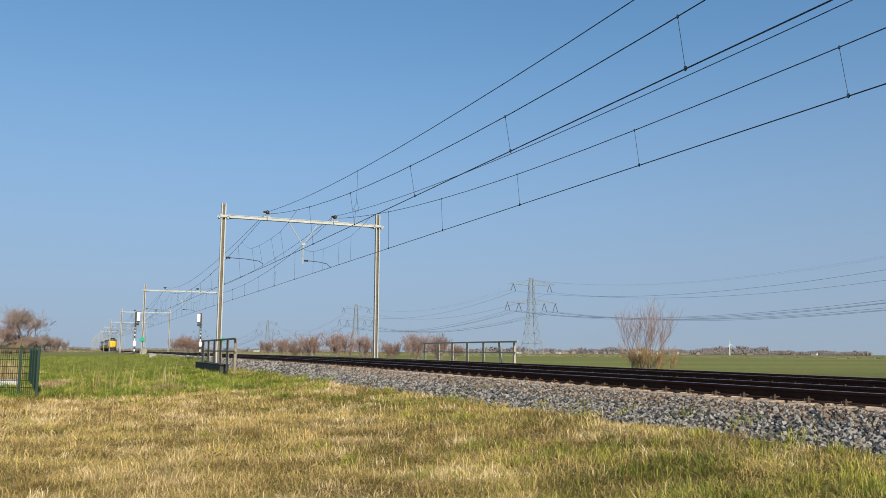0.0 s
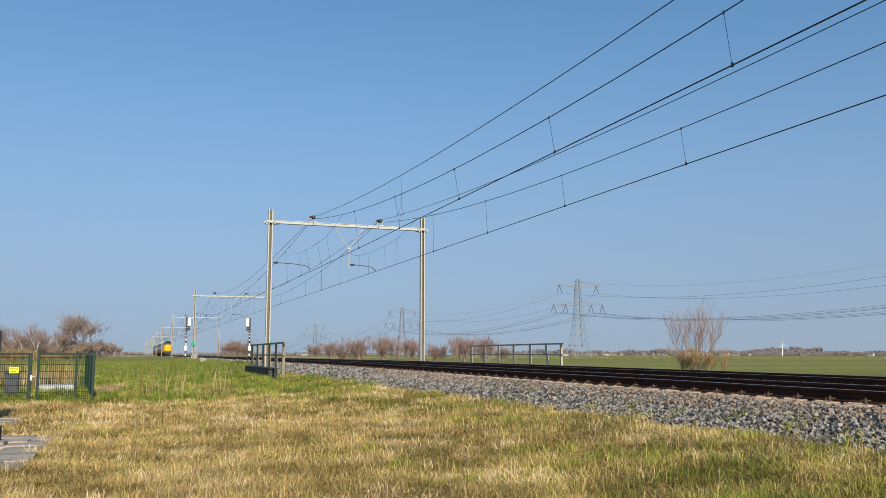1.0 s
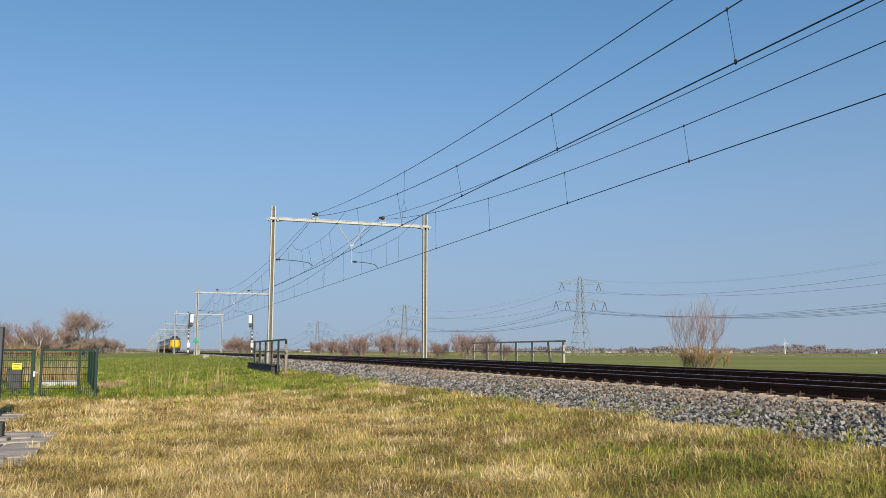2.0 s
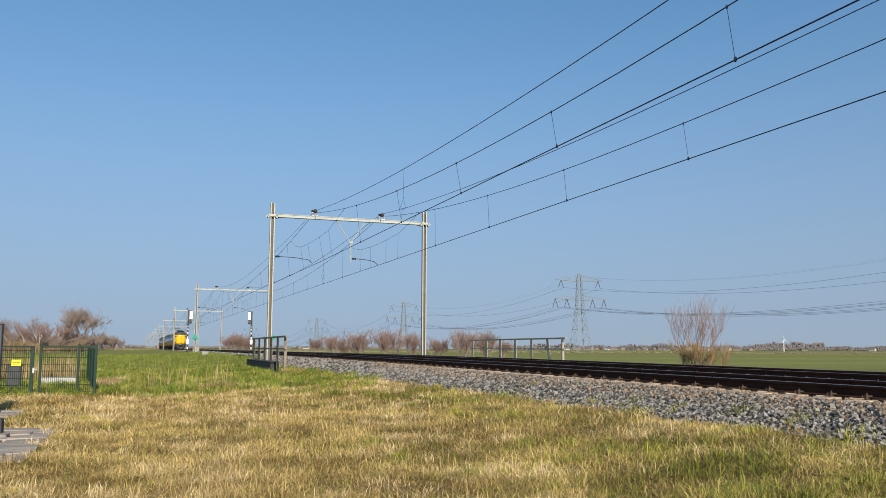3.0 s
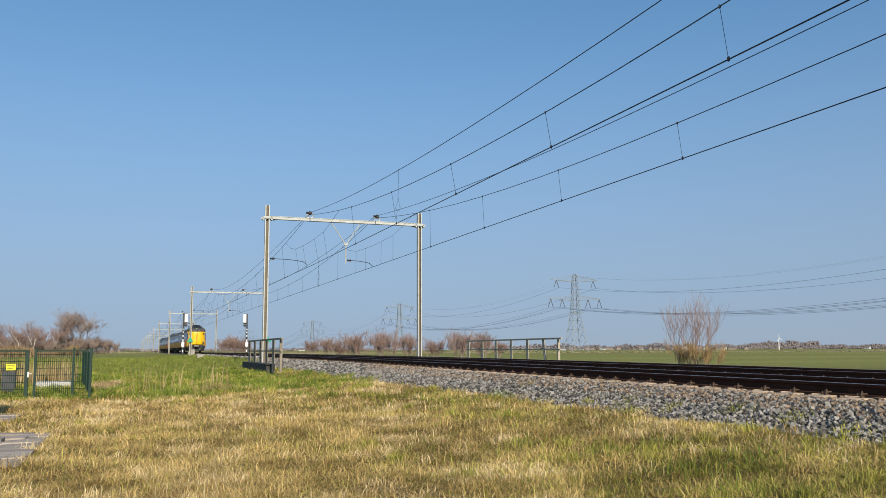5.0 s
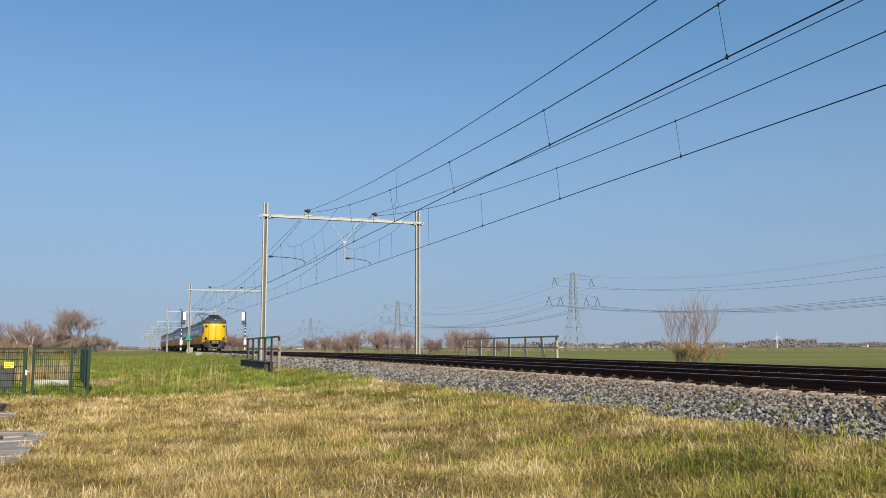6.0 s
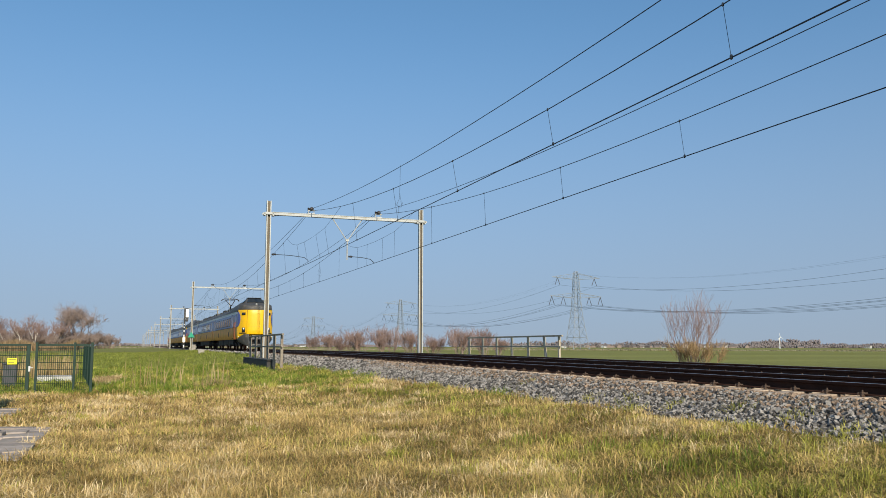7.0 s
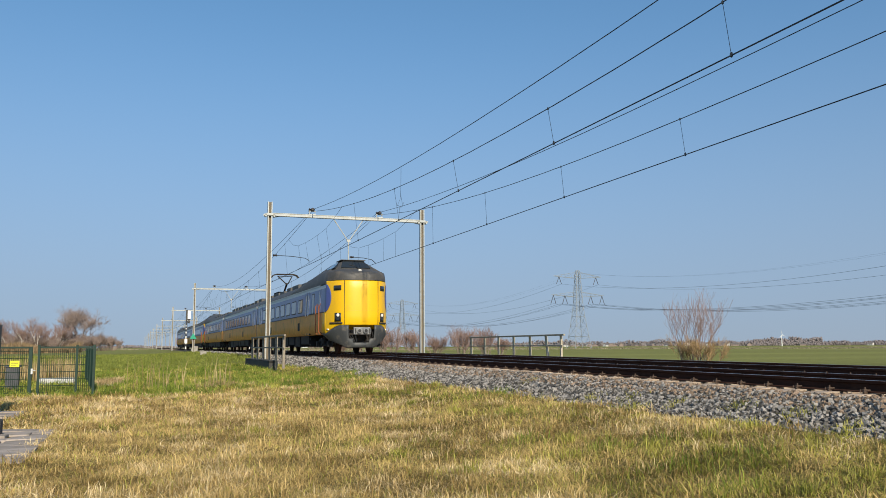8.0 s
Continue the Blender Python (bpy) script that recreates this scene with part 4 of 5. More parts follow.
# ---- signals and lineside ----
def signal(x, y, turn):
    sig = thing("railway_signal", "black and white banded signal post with its lamp head turned away", "railway signal", "lineside signals", at=(x, y, 0.5))
    sig.rotation_euler = (0, 0, radians(turn))
    z, k = -0.95, 0
    for z1, mat in ((-0.25, M_BLACK), (0.1, M_WHITE), (0.45, M_BLACK), (1.0, M_WHITE), (1.25, M_BLACK), (1.6, M_WHITE), (2.0, M_BLACK), (2.25, M_WHITE), (2.6, M_BLACK), (2.75, M_WHITE), (3.05, M_BLACK), (3.15, M_WHITE), (3.6, M_BLACK), (5.3, M_BLACK)):
        part("post_band", turned(bmesh.new(), [(0.1, z), (0.1, z1)], sides=10), mat, sig)
        z = z1
    part("footing", box(bmesh.new(), -0.35, 0.35, -0.35, 0.35, -1.2, -0.8, bevel=0.03), M_CONC, sig)
    bm = box(bmesh.new(), -0.1, 0.62, -0.12, 0.12, 3.95, 5.45, bevel=0.05)
    head = part("lamp_head", bm, M_BLACK, sig)
    part("back_cover", box(bmesh.new(), 0.16, 0.66, -0.24, -0.121, 4.1, 5.35, bevel=0.06), M_WHITE, head, "white cover behind the lamps")
    bm = turned(bmesh.new(), [(0.05, -0.3), (0.22, -0.28), (0.24, -0.05), (0.24, 0.1)], (0.35, 0, 3.72), "y", 14)
    part("lower_lamp", bm, M_BLACK, head)
    for k in range(3):
        part("lamp_hood", turned(bmesh.new(), [(0.1, 0), (0.12, 0.2)], (0.4, 0.12, 4.25 + k * 0.4), "y", 10), M_BLACK, head)
    part("plate", box(bmesh.new(), -0.22, 0.22, -0.15, -0.11, 0.55, 1.2, bevel=0.02), M_WHITE, sig)
    bm = bmesh.new()
    for s in (-0.2, 0.2):
        tube(bm, [(s, 0.2, -0.9), (s, 0.2, 4.0)], 0.015, 5)
    for k in range(14):
        tube(bm, [(-0.2, 0.2, -0.6 + 0.33 * k), (0.2, 0.2, -0.6 + 0.33 * k)], 0.012, 4)
    part("ladder", bm, M_GREYPOST, sig)
    sig.scale = (0.9, 0.9, 1.0)
    return sig


signal(6.95, 130, 0)
signal(16.1, 130, 0).scale = (-0.9, 0.9, 1)
for x, dx in ((7.25, -0.15), (17.55, 0.15)):
    tri = thing("triangle_sign", "green enamel triangle board on an overhead-line mast", "sign", "green triangle boards", at=(x, 118.3, 1.95))
    part("board", prism(bmesh.new(), [(-0.44, -0.36), (0.44, -0.36), (0.0, 0.42)], "y", -0.06, -0.03), M_TRIANGLE, tri)
    part("holder", box(bmesh.new(), -0.05, 0.05, -0.03, 0.12, -0.3, 0.2), M_GREYPOST, tri)
for x, y, h in ((7.75, 121, 0.75), (8.1, 131.5, 0.5), (6.4, 88, 0.35)):
    cab = thing("relay_box", "small pale grey trackside relay box on the verge", "relay box", "trackside relay boxes", at=(x, y, ground_z(x, y) + 0.0))
    part("case", box(bmesh.new(), -0.3, 0.3, -0.2, 0.2, -0.1, h, bevel=0.03), M_CONC, cab)
    part("lid", box(bmesh.new(), -0.33, 0.33, -0.23, 0.23, h + 0.002, h + 0.05, bevel=0.01), M_CONC, cab)


def railing(x, ys_, z_top, z_mid, z_low, mat, leaning=None):
    rail_ob = thing("bridge_railing", "weathered steel bridge railing with two rails beside the track", "railing", "culvert railings", at=(x, 0, 0))
    y0, y1 = min(ys_), max(ys_)
    part("top_rail", box(bmesh.new(), -0.045, 0.045, y0 - 0.35, y1 + 0.2, z_top - 0.05, z_top + 0.03, bevel=0.012), mat, rail_ob)
    part("middle_rail", box(bmesh.new(), -0.03, 0.03, y0 - 0.2, y1 + 0.2, z_mid - 0.03, z_mid + 0.03, bevel=0.01), mat, rail_ob)
    for k, y in enumerate(ys_):
        bm = bmesh.new()
        tilt = 0.28 if k == leaning else 0
        prism(bm, [(y - 0.05 - tilt, z_low), (y + 0.05 - tilt, z_low), (y + 0.05, z_top - 0.05), (y - 0.05, z_top - 0.05)], "x", -0.035, 0.035)
        prism(bm, [(y - 0.006 - tilt, z_low), (y + 0.006 - tilt, z_low), (y + 0.006, z_top - 0.06), (y - 0.006, z_top - 0.06)], "x", 0.035, 0.085)
        part("post", bm, mat, rail_ob)
    return rail_ob


M_OLDSTEEL = material("weathered_railing_paint", (0.25, 0.215, 0.17), 0.75, 0.1, vary=0.3, scale=4, fine=30, bump=0.1, dirt=(0.16, 0.11, 0.07), dirt_amount=0.35)
railing(6.0, (36.85, 38.9, 40.95, 43.0, 45.1, 47.2), 0.98, 0.44, -0.45, M_OLDSTEEL)
M_PALESTEEL = material("sun_bleached_railing_paint", (0.40, 0.35, 0.27), 0.75, 0.05, vary=0.3, scale=4, fine=30, bump=0.1, dirt=(0.2, 0.14, 0.09), dirt_amount=0.25)
railing(18.5, (35.2, 36.75, 38.5, 40.45, 42.4, 44.35, 46.4), 0.98, 0.47, -0.5, M_PALESTEEL, leaning=1)
wall = thing("headwall", "dark weathered concrete culvert headwall below a railing", "headwall", "culvert headwalls", at=(6.0, 0, 0))
part("wall", box(bmesh.new(), -0.2, 0.2, 39.6, 48.5, -1.3, -0.2, bevel=0.03), M_DARKCONC, wall)
part("coping", box(bmesh.new(), -0.21, 0.21, 39.5, 48.6, -0.198, -0.14, bevel=0.02), M_DARKCONC, wall)
wall = thing("headwall", "dark weathered concrete culvert headwall below a railing", "headwall", "culvert headwalls", at=(18.5, 0, 0))
part("wall", box(bmesh.new(), -0.22, 0.22, 34.6, 47.2, -2.2, -0.58, bevel=0.03), M_DARKCONC, wall)
part("coping", box(bmesh.new(), -0.27, 0.25, 34.4, 47.4, -0.578, -0.46, bevel=0.02), M_CONC, wall)

# ---- the fenced gate by the verge ----
FY = 27.4
fence = thing("mesh_fence", "low dark green welded-mesh fence with a gate on grass", "fence", at=(0, FY, 0.077))


def mesh_panel(x0, x1, z0, z1, parent, name):
    bm = bmesh.new()
    z = z0
    while z <= z1 + 0.001:
        tube(bm, [(x0, -0.006, z), (x1, -0.006, z)], 0.009, 4)
        z += 0.2
    x = x0 + 0.03
    while x < x1:
        tube(bm, [(x, 0.006, z0 - 0.02), (x, 0.006, z1)], 0.006, 4)
        x += 0.055
    return part(name, bm, M_GREENPAINT, parent, "green welded wire mesh")


for x, w, zt in ((-3.92, 0.05, 0.44), (-2.84, 0.10, 0.42), (-2.62, 0.07, 0.47), (-1.60, 0.07, 0.47), (-1.13, 0.08, 0.47)):
    bm = box(bmesh.new(), x - w / 2, x + w / 2, -0.04, 0.04, -1.15, zt, bevel=0.008)
    box(bm, x - w / 2 - 0.004, x + w / 2 + 0.004, -0.044, 0.044, zt, zt + 0.015)
    part("post", bm, M_GREENPAINT, fence)
for x0, x1 in ((-5.4, -2.9), (-2.58, -1.64), (-1.56, -1.25)):
    mesh_panel(x0, x1, -0.9, 0.36, fence, "mesh_panel")
for x0, x1 in ((-5.4, -2.89), (-2.58, -1.25)):
    part("top_rail", box(bmesh.new(), x0, x1, -0.025, 0.025, 0.38, 0.435, bevel=0.006), M_GREENPAINT, fence)
    part("bottom_rail", box(bmesh.new(), x0, x1, -0.02, 0.02, -0.99, -0.95, bevel=0.006), M_GREENPAINT, fence)
bm = bmesh.new()
box(bm, -2.815, -2.76, -0.09, -0.045, -0.36, -0.2, bevel=0.01)
tube(bm, [(-2.81, -0.08, -0.25), (-2.69, -0.1, -0.25)], 0.012, 6)
part("lock", bm, M_SILVER, fence, "grey gate lock with a lever")
sign = thing("warning_sign", "small bright yellow sign fixed to the green fence", "sign", at=(-3.25, FY - 0.02, 0.017))
part("plate", box(bmesh.new(), -0.125, 0.125, -0.012, 0, -0.09, 0.09, bevel=0.003), M_YSIGN, sign)
for k in range(3):
    part("text_bar", box(bmesh.new(), -0.1, 0.1 - 0.05 * (k == 2), -0.0145, -0.0125, 0.045 - k * 0.045, 0.06 - k * 0.045), M_BLACK, sign)
# side run of the fence going away from the corner
side = thing("mesh_fence", "dark green welded-mesh fence run behind the gate corner", "fence", at=(-1.13, FY, 0.077))
bm = bmesh.new()
for k in range(7):
    tube(bm, [(0, 0.05, -0.9 + 0.2 * k), (-0.66, 9, -0.9 + 0.2 * k)], 0.007, 4)
for k in range(160):
    tube(bm, [(-0.66 * k / 160, 0.05 + 8.95 * k / 160, -0.92), (-0.66 * k / 160, 0.05 + 8.95 * k / 160, 0.36)], 0.007, 4)
part("mesh_panel", bm, M_GREENPAINT, side)
for k in (3.0, 6.0, 9.0):
    part("post", box(bmesh.new(), -0.66 * k / 9 - 0.03, -0.66 * k / 9 + 0.03, k - 0.03, k + 0.03, -1.15, 0.45, bevel=0.006), M_GREENPAINT, side)

post = thing("steel_post", "tall dark grey steel post beside paving", "post", at=(-2.86, 20.2, 0))
part("shaft", box(bmesh.new(), -0.17, 0.17, -0.12, 0.12, -1.1, 0.94, bevel=0.015), M_GREYPOST, post)
part("cap", box(bmesh.new(), -0.18, 0.18, -0.13, 0.13, 0.942, 0.965, bevel=0.008), M_GREYPOST, post)
part("base_plate", box(bmesh.new(), -0.26, 0.26, -0.22, 0.22, -0.99, -0.955), M_GREYPOST, post)
kerb_block = thing("kerb_block", "low black weathered concrete block at the paving's edge", "kerb block", at=(-2.3, 15.35, 0))
part("block", box(bmesh.new(), -0.6, 0.34, -0.15, 0.15, -1.1, -0.66, bevel=0.03), M_DARKCONC, kerb_block)
slab = thing("concrete_slab", "pale concrete slab lying in grass behind the fence", "slab", at=(-2.6, 34, 0.13))
bm = box(bmesh.new(), -0.62, 0.58, -0.2, 0.2, -1.1, -0.74, bevel=0.05)
part("body", bm, M_SHEET, slab)
for x, y, w in ((-1.02, 31.2, 0.36), (-0.75, 32.6, 0.5), (-1.2, 29.6, 0.3)):
    flag = thing("paving_flag", "loose pale concrete flag on a bare patch by the fence", "slab", "loose flags", at=(x, y, float(ground_z(x, y))))
    part("flag", box(bmesh.new(), -w / 2, w / 2, -0.3, 0.3, -0.05, 0.04, bevel=0.015), M_CONC, flag)
cab = thing("utility_cabinet", "dark grey metal utility cabinet behind the fence", "cabinet", at=(-3.72, 31, -1.0))
part("case", box(bmesh.new(), -0.2, 0.2, -0.15, 0.15, -0.1, 0.85, bevel=0.02), M_GREYPOST, cab)
part("roof", box(bmesh.new(), -0.23, 0.23, -0.18, 0.18, 0.852, 0.9, bevel=0.015), M_GREYPOST, cab)
part("door", box(bmesh.new(), -0.17, 0.17, -0.165, -0.151, 0.0, 0.8), M_GREYPOST, cab)

# ---- pylons and their lines ----
PYLONS = ((258, 105, 0), (251.8, 456, 0), (244, 793, 0), (255, 1275, 0), (232, 1890, 0))
ARMS = ((42.0, 16.5, (12.6,), 37.0), (31.0, 18.0, (8.8, 16.6), 25.5))


def bar(bm, a, b, r):
    tube(bm, [a, b], r, 4)


pylon = thing("pylon", "tall grey steel lattice pylon standing in pasture", "pylon", "high-voltage pylons", at=(PYLONS[1][0], PYLONS[1][1], -1.2))
pylon.scale = (1, 1, 1.035)
levels = [(0, 5.6), (7, 4.5), (13, 3.6), (18.5, 2.9), (23, 2.4), (27, 2.1), (31, 1.9), (35, 1.7), (39, 1.5), (42, 1.4), (45.5, 0.9)]
for sx, sy in ((-1, -1), (-1, 1), (1, -1), (1, 1)):
    bm = bmesh.new()
    tube(bm, [(sx * w, sy * w, z) for z, w in levels], 0.17, 4)
    part("leg", bm, M_LATTICE, pylon)
for f in range(4):
    bm = bmesh.new()
    c, s = math.cos(f * math.pi / 2), math.sin(f * math.pi / 2)
    def on(u, w, z):
        return (c * u - s * w, s * u + c * w, z)
    for (z0, w0), (z1, w1) in zip(levels, levels[1:]):
        bar(bm, on(-w0, w0, z0), on(w1, w1, z1), 0.09)
        bar(bm, on(w0, w0, z0), on(-w1, w1, z1), 0.09)
        bar(bm, on(-w1, w1, z1), on(w1, w1, z1), 0.09)
    tagged(part("bracing", bm, M_LATTICE, pylon), kind="stuff")
for z, w, hooks, low in ARMS:
    for s in (-1, 1):
        bm = bmesh.new()
        for y in (-1.3, 1.3):
            bar(bm, (s * 1.5, y, z - 1.0), (s * w, 0, z), 0.12)
            bar(bm, (s * 1.4, y, z + (2.0 if z < 40 else 2.4)), (s * w, 0, z), 0.1)
            for k in range(1, 6):
                t, u = k / 6, (k - 0.5) / 6
                bar(bm, (s * (1.5 + (w - 1.5) * t), y * (1 - t), z - 1 + t), (s * (1.5 + (w - 1.5) * u), y * (1 - u), z + 2 * (1 - u)), 0.07)
        tagged(part("cross_arm", bm, M_LATTICE, pylon), kind="stuff")
        for h in hooks:
            bm = bmesh.new()
            for d in (-1.7, 1.7):
                tube(bm, [(s * h, 0, z - 0.2), (s * h + d, 0, low + 0.4)], 0.16, 6)
            part("insulator_string", bm, M_INSUL, pylon, "dark inverted-V insulator strings")
for x, y, turn in PYLONS[2:] + PYLONS[:1]:
    copy_thing(pylon, pose(x, y, -1.2, 0, 0, turn))
for s in (-1, 1):
    for z, h, sag in ((37.4, 12.6 + s * 1.7, 11), (25.9, 8.8, 9.5), (25.9, 16.6, 9.5), (44.2, 2.0, 12), (25.9, 12.2, 10.2)):
        line = thing("power_line", "thin dark high-voltage conductor sagging between pylons", "power line", "high-voltage conductors")
        for (x0, y0, _), (x1, y1, _) in zip(PYLONS, PYLONS[1:]):
            pts = []
            n = 30
            for i in range(n + 1):
                t = i / n
                pts.append((x0 + (x1 - x0) * t + s * h, y0 + (y1 - y0) * t, z * 1.035 - 1.2 - sag * ((y1 - y0) / 350) ** 1.5 * 4 * t * (1 - t)))
            r = 0.036 + 0.000018 * y1
            part("span", tube(bmesh.new(), pts, r if z < 44 else r * 0.35, 4), M_WIRE, line)


# ---- bare trees and bushes ----
def limbs(rand, stems, height, spread, levels_, fan=0.55, first=0.25, r0=0.12, up=0.25, split=(3, 5), taper=0.6, lift=0.0):
    """Segments (start, end, radius, radius, level) of a branching plant."""
    segs = []

    def grow(p, d, length, r, level):
        steps = 3 if level < levels_ else 2
        q = Vector(p)
        dd = Vector(d)
        for i in range(steps):
            dd = (dd + Vector((rand.gauss(0, 0.13), rand.gauss(0, 0.13), rand.gauss(0, 0.06) + up * 0.2))).normalized()
            e = q + dd * (length / steps)
            ra, rb = r * (1 - (1 - taper) * i / steps), r * (1 - (1 - taper) * (i + 1) / steps)
            segs.append((q.copy(), e.copy(), ra, rb, level))
            if level < levels_ and (i > 0 or level > 0):
                for _ in range(rand.randint(*split) - 1 if i < steps - 1 else rand.randint(*split)):
                    side_ = Vector((rand.gauss(0, 1), rand.gauss(0, 1), rand.gauss(0, 0.45))).normalized()
                    nd = (dd * (1 - fan) + side_ * fan + Vector((0, 0, up * 0.5))).normalized()
                    grow(e, nd, length * rand.uniform(0.5, 0.8), rb * rand.uniform(0.5, 0.75), level + 1)
            q = e

    for k in range(stems):
        a = rand.uniform(0, 6.28)
        base = Vector((math.cos(a), math.sin(a), 0)) * (rand.uniform(0, spread * 0.25) if stems > 1 else 0)
        d = Vector((math.cos(a) * spread / height * rand.uniform(0.2, 0.9), math.sin(a) * spread / height * rand.uniform(0.2, 0.9), 1)).normalized() if stems > 1 else Vector((rand.gauss(0, 0.04), rand.gauss(0, 0.04), 1)).normalized()
        grow(base, d, height * first * rand.uniform(0.8, 1.15), r0 * rand.uniform(0.6, 1), 0)
    return segs


def wood(segs, sides=3, thin=0.0):
    """Vertices and faces of three-sided bars along the segments."""
    a = np.array([s[0] for s in segs]); b = np.array([s[1] for s in segs])
    ra = np.maximum(np.array([s[2] for s in segs]), thin); rb = np.maximum(np.array([s[3] for s in segs]), thin)
    d = b - a
    d /= np.linalg.norm(d, axis=1, keepdims=True) + 1e-9
    ref = np.where(np.abs(d[:, 2:3]) < 0.9, np.array([[0, 0, 1.0]]), np.array([[1.0, 0, 0]]))
    u = np.cross(d, ref); u /= np.linalg.norm(u, axis=1, keepdims=True)
    v = np.cross(d, u)
    k = len(a)
    ang = np.arange(sides) * 2 * np.pi / sides
    off = u[:, None, :] * np.cos(ang)[None, :, None] + v[:, None, :] * np.sin(ang)[None, :, None]
    verts = np.concatenate([a[:, None] + off * ra[:, None, None], b[:, None] + off * rb[:, None, None]], 1).reshape(-1, 3)
    base = np.arange(k)[:, None] * 2 * sides
    faces = np.concatenate([np.concatenate([base + j, base + (j + 1) % sides, base + sides + (j + 1) % sides, base + sides + j], 1) for j in range(sides)], 0)
    return verts, faces


def plant(name, label, category, group, segs, trunk_mat, twig_mat, thin, cut, m):
    ob = thing(name, label, category, group)
    ob.matrix_world = m
    for part_name, keep, mat, sides in (("trunk", [s for s in segs if s[4] <= cut], trunk_mat, 5), ("crown", [s for s in segs if s[4] > cut], twig_mat, 3)):
        if keep:
            piece_ob = sheet(part_name, *wood(keep, sides, thin), mat)
            piece_ob.parent = ob
            if cut == 0 and part_name == "trunk":
                piece_ob.name = "coppice_base"
                tagged(piece_ob, kind="stuff")
    return ob


def polar(az, r, z=None):
    x, y = r * math.sin(radians(az)), r * math.cos(radians(az))
    return x, y, float(ground_z(x, y)) if z is None else z


R_ = random.Random(21)
# willow bush in the pasture
segs = limbs(R_, 17, 6.4, 4.4, 3, fan=0.36, first=0.46, r0=0.06, up=0.4, split=(2, 2), taper=0.6)
plant("willow_bush", "bare many-stemmed willow bush with orange-brown shoots", "bush", "", segs, M_BARK, M_BARK_RED, 0.0085, 0, pose(*polar(36.18, 70))).scale = (0.74, 0.74, 0.79)
segs = limbs(R_, 19, 2.4, 4.6, 2, fan=0.4, first=0.5, r0=0.025, up=0.4, split=(3, 4), taper=0.5)
x, y, z = polar(36.52, 69)
plant("undergrowth", "tangle of orange-brown shoots under a bare willow", "bush", "", segs, M_WILLOW, M_WILLOW, 0.010, 0, pose(x, y, z))
# row of bare bushes along the ditch
bush_meshes = []
for k in range(3):
    segs = limbs(R_, 13, 4.3, 2.8, 3, fan=0.42, first=0.38, r0=0.05, up=0.35, split=(2, 3), taper=0.55)
    bush_meshes.append(plant("bare_bush", "leafless brown-grey bush along a ditch", "bush", "ditch bushes", segs, M_BARK, M_BARK_RED, 0.010, 0, pose(*polar((14.4, 16.1, 21.03)[k], 105))))
for i, (bearing, r, s) in enumerate(((12.52, 150, 1.0), (13.16, 130, 0.8), (17.84, 110, 0.9), (19.24, 108, 0.85), (22.66, 118, 0.95), (23.68, 135, 0.8), (11.41, 190, 1.0), (6.11, 170, 1.0), (6.47, 175, 0.9), (5.57, 180, 0.9), (6.9, 190, 1.0))):
    ob = copy_thing(bush_meshes[i % 3], pose(*polar(bearing, r), 0, 0, 67 * i))
    ob.scale = (s, s, s * (0.95 if i % 2 else 1.05))
# grove on the far side of the verge
up_ = Vector((0, 0, 4.2))
segs = [(p + up_, q + up_, ra, rb, level + 1) for p, q, ra, rb, level in limbs(random.Random(8), 13, 14.0, 15, 4, fan=0.46, first=0.37, r0=0.19, up=0.14, split=(2, 3), taper=0.66)]
segs += [(Vector((0, 0, z)), Vector((0, 0, z + 1.6)), 0.62 - 0.03 * z, 0.57 - 0.03 * z, 0) for z in (-0.3, 1.2, 2.7)]
plant("large_tree", "large bare round-crowned tree at the grove's edge", "tree", "grove trees", segs, M_BARK, M_BARK, 0.017, 1, pose(*polar(-3.2, 350))).scale = (1.0, 1.0, 0.98)
birches = []
for k in range(3):
    segs = limbs(R_, 2, 11, 4.5, 4, fan=0.42, first=0.36, r0=0.2, up=0.35, split=(2, 3), taper=0.65)
    birches.append(plant("birch_tree", "slender bare birch with pale trunk and reddish twigs", "tree", "grove trees", segs, M_BIRCH, M_BARK_RED, 0.014, 1, pose(*polar((-6.24, -5.53, -4.53)[k], 345))))
for i, (bearing, s) in enumerate(((-7.18, 0.85), (-7.84, 0.9), (-6.7, 0.7), (-5.04, 0.75), (-4.03, 0.8), (-8.26, 0.8), (-5.84, 0.6), (-3.65, 0.6), (-5.3, 0.95), (-6.45, 0.95), (-7.5, 0.9))):
    ob = copy_thing(birches[i % 3], pose(*polar(bearing, 350 + 6 * (i % 3)), 0, 0, 80 * i))
    ob.scale = (1.25 * s, 1.25 * s, 1.22 * s)
for ob in birches:
    ob.scale = (1.2, 1.2, 1.15)
shrubs = []
for k in range(2):
    segs = limbs(R_, 11, 6.5, 8, 3, fan=0.45, first=0.36, r0=0.08, up=0.3, split=(2, 4), taper=0.6)
    shrubs.append(plant("grove_shrub", "dense reddish-brown bare shrub under the grove trees", "shrub", "grove shrubs", segs, M_BARK_RED, M_BARK, 0.016, 0, pose(*polar((-3.9, -2.62)[k], 347))))
for i in range(30):
    s = R_.uniform(0.9, 1.3)
    ob = copy_thing(shrubs[i % 2], pose(*polar(-8.5 + 0.245 * i + R_.uniform(-0.1, 0.1), 344 + 18 * R_.random()), 0, 0, 50 * i))
    ob.scale = (s, s, s * (1.0 if i > 21 else 0.9))


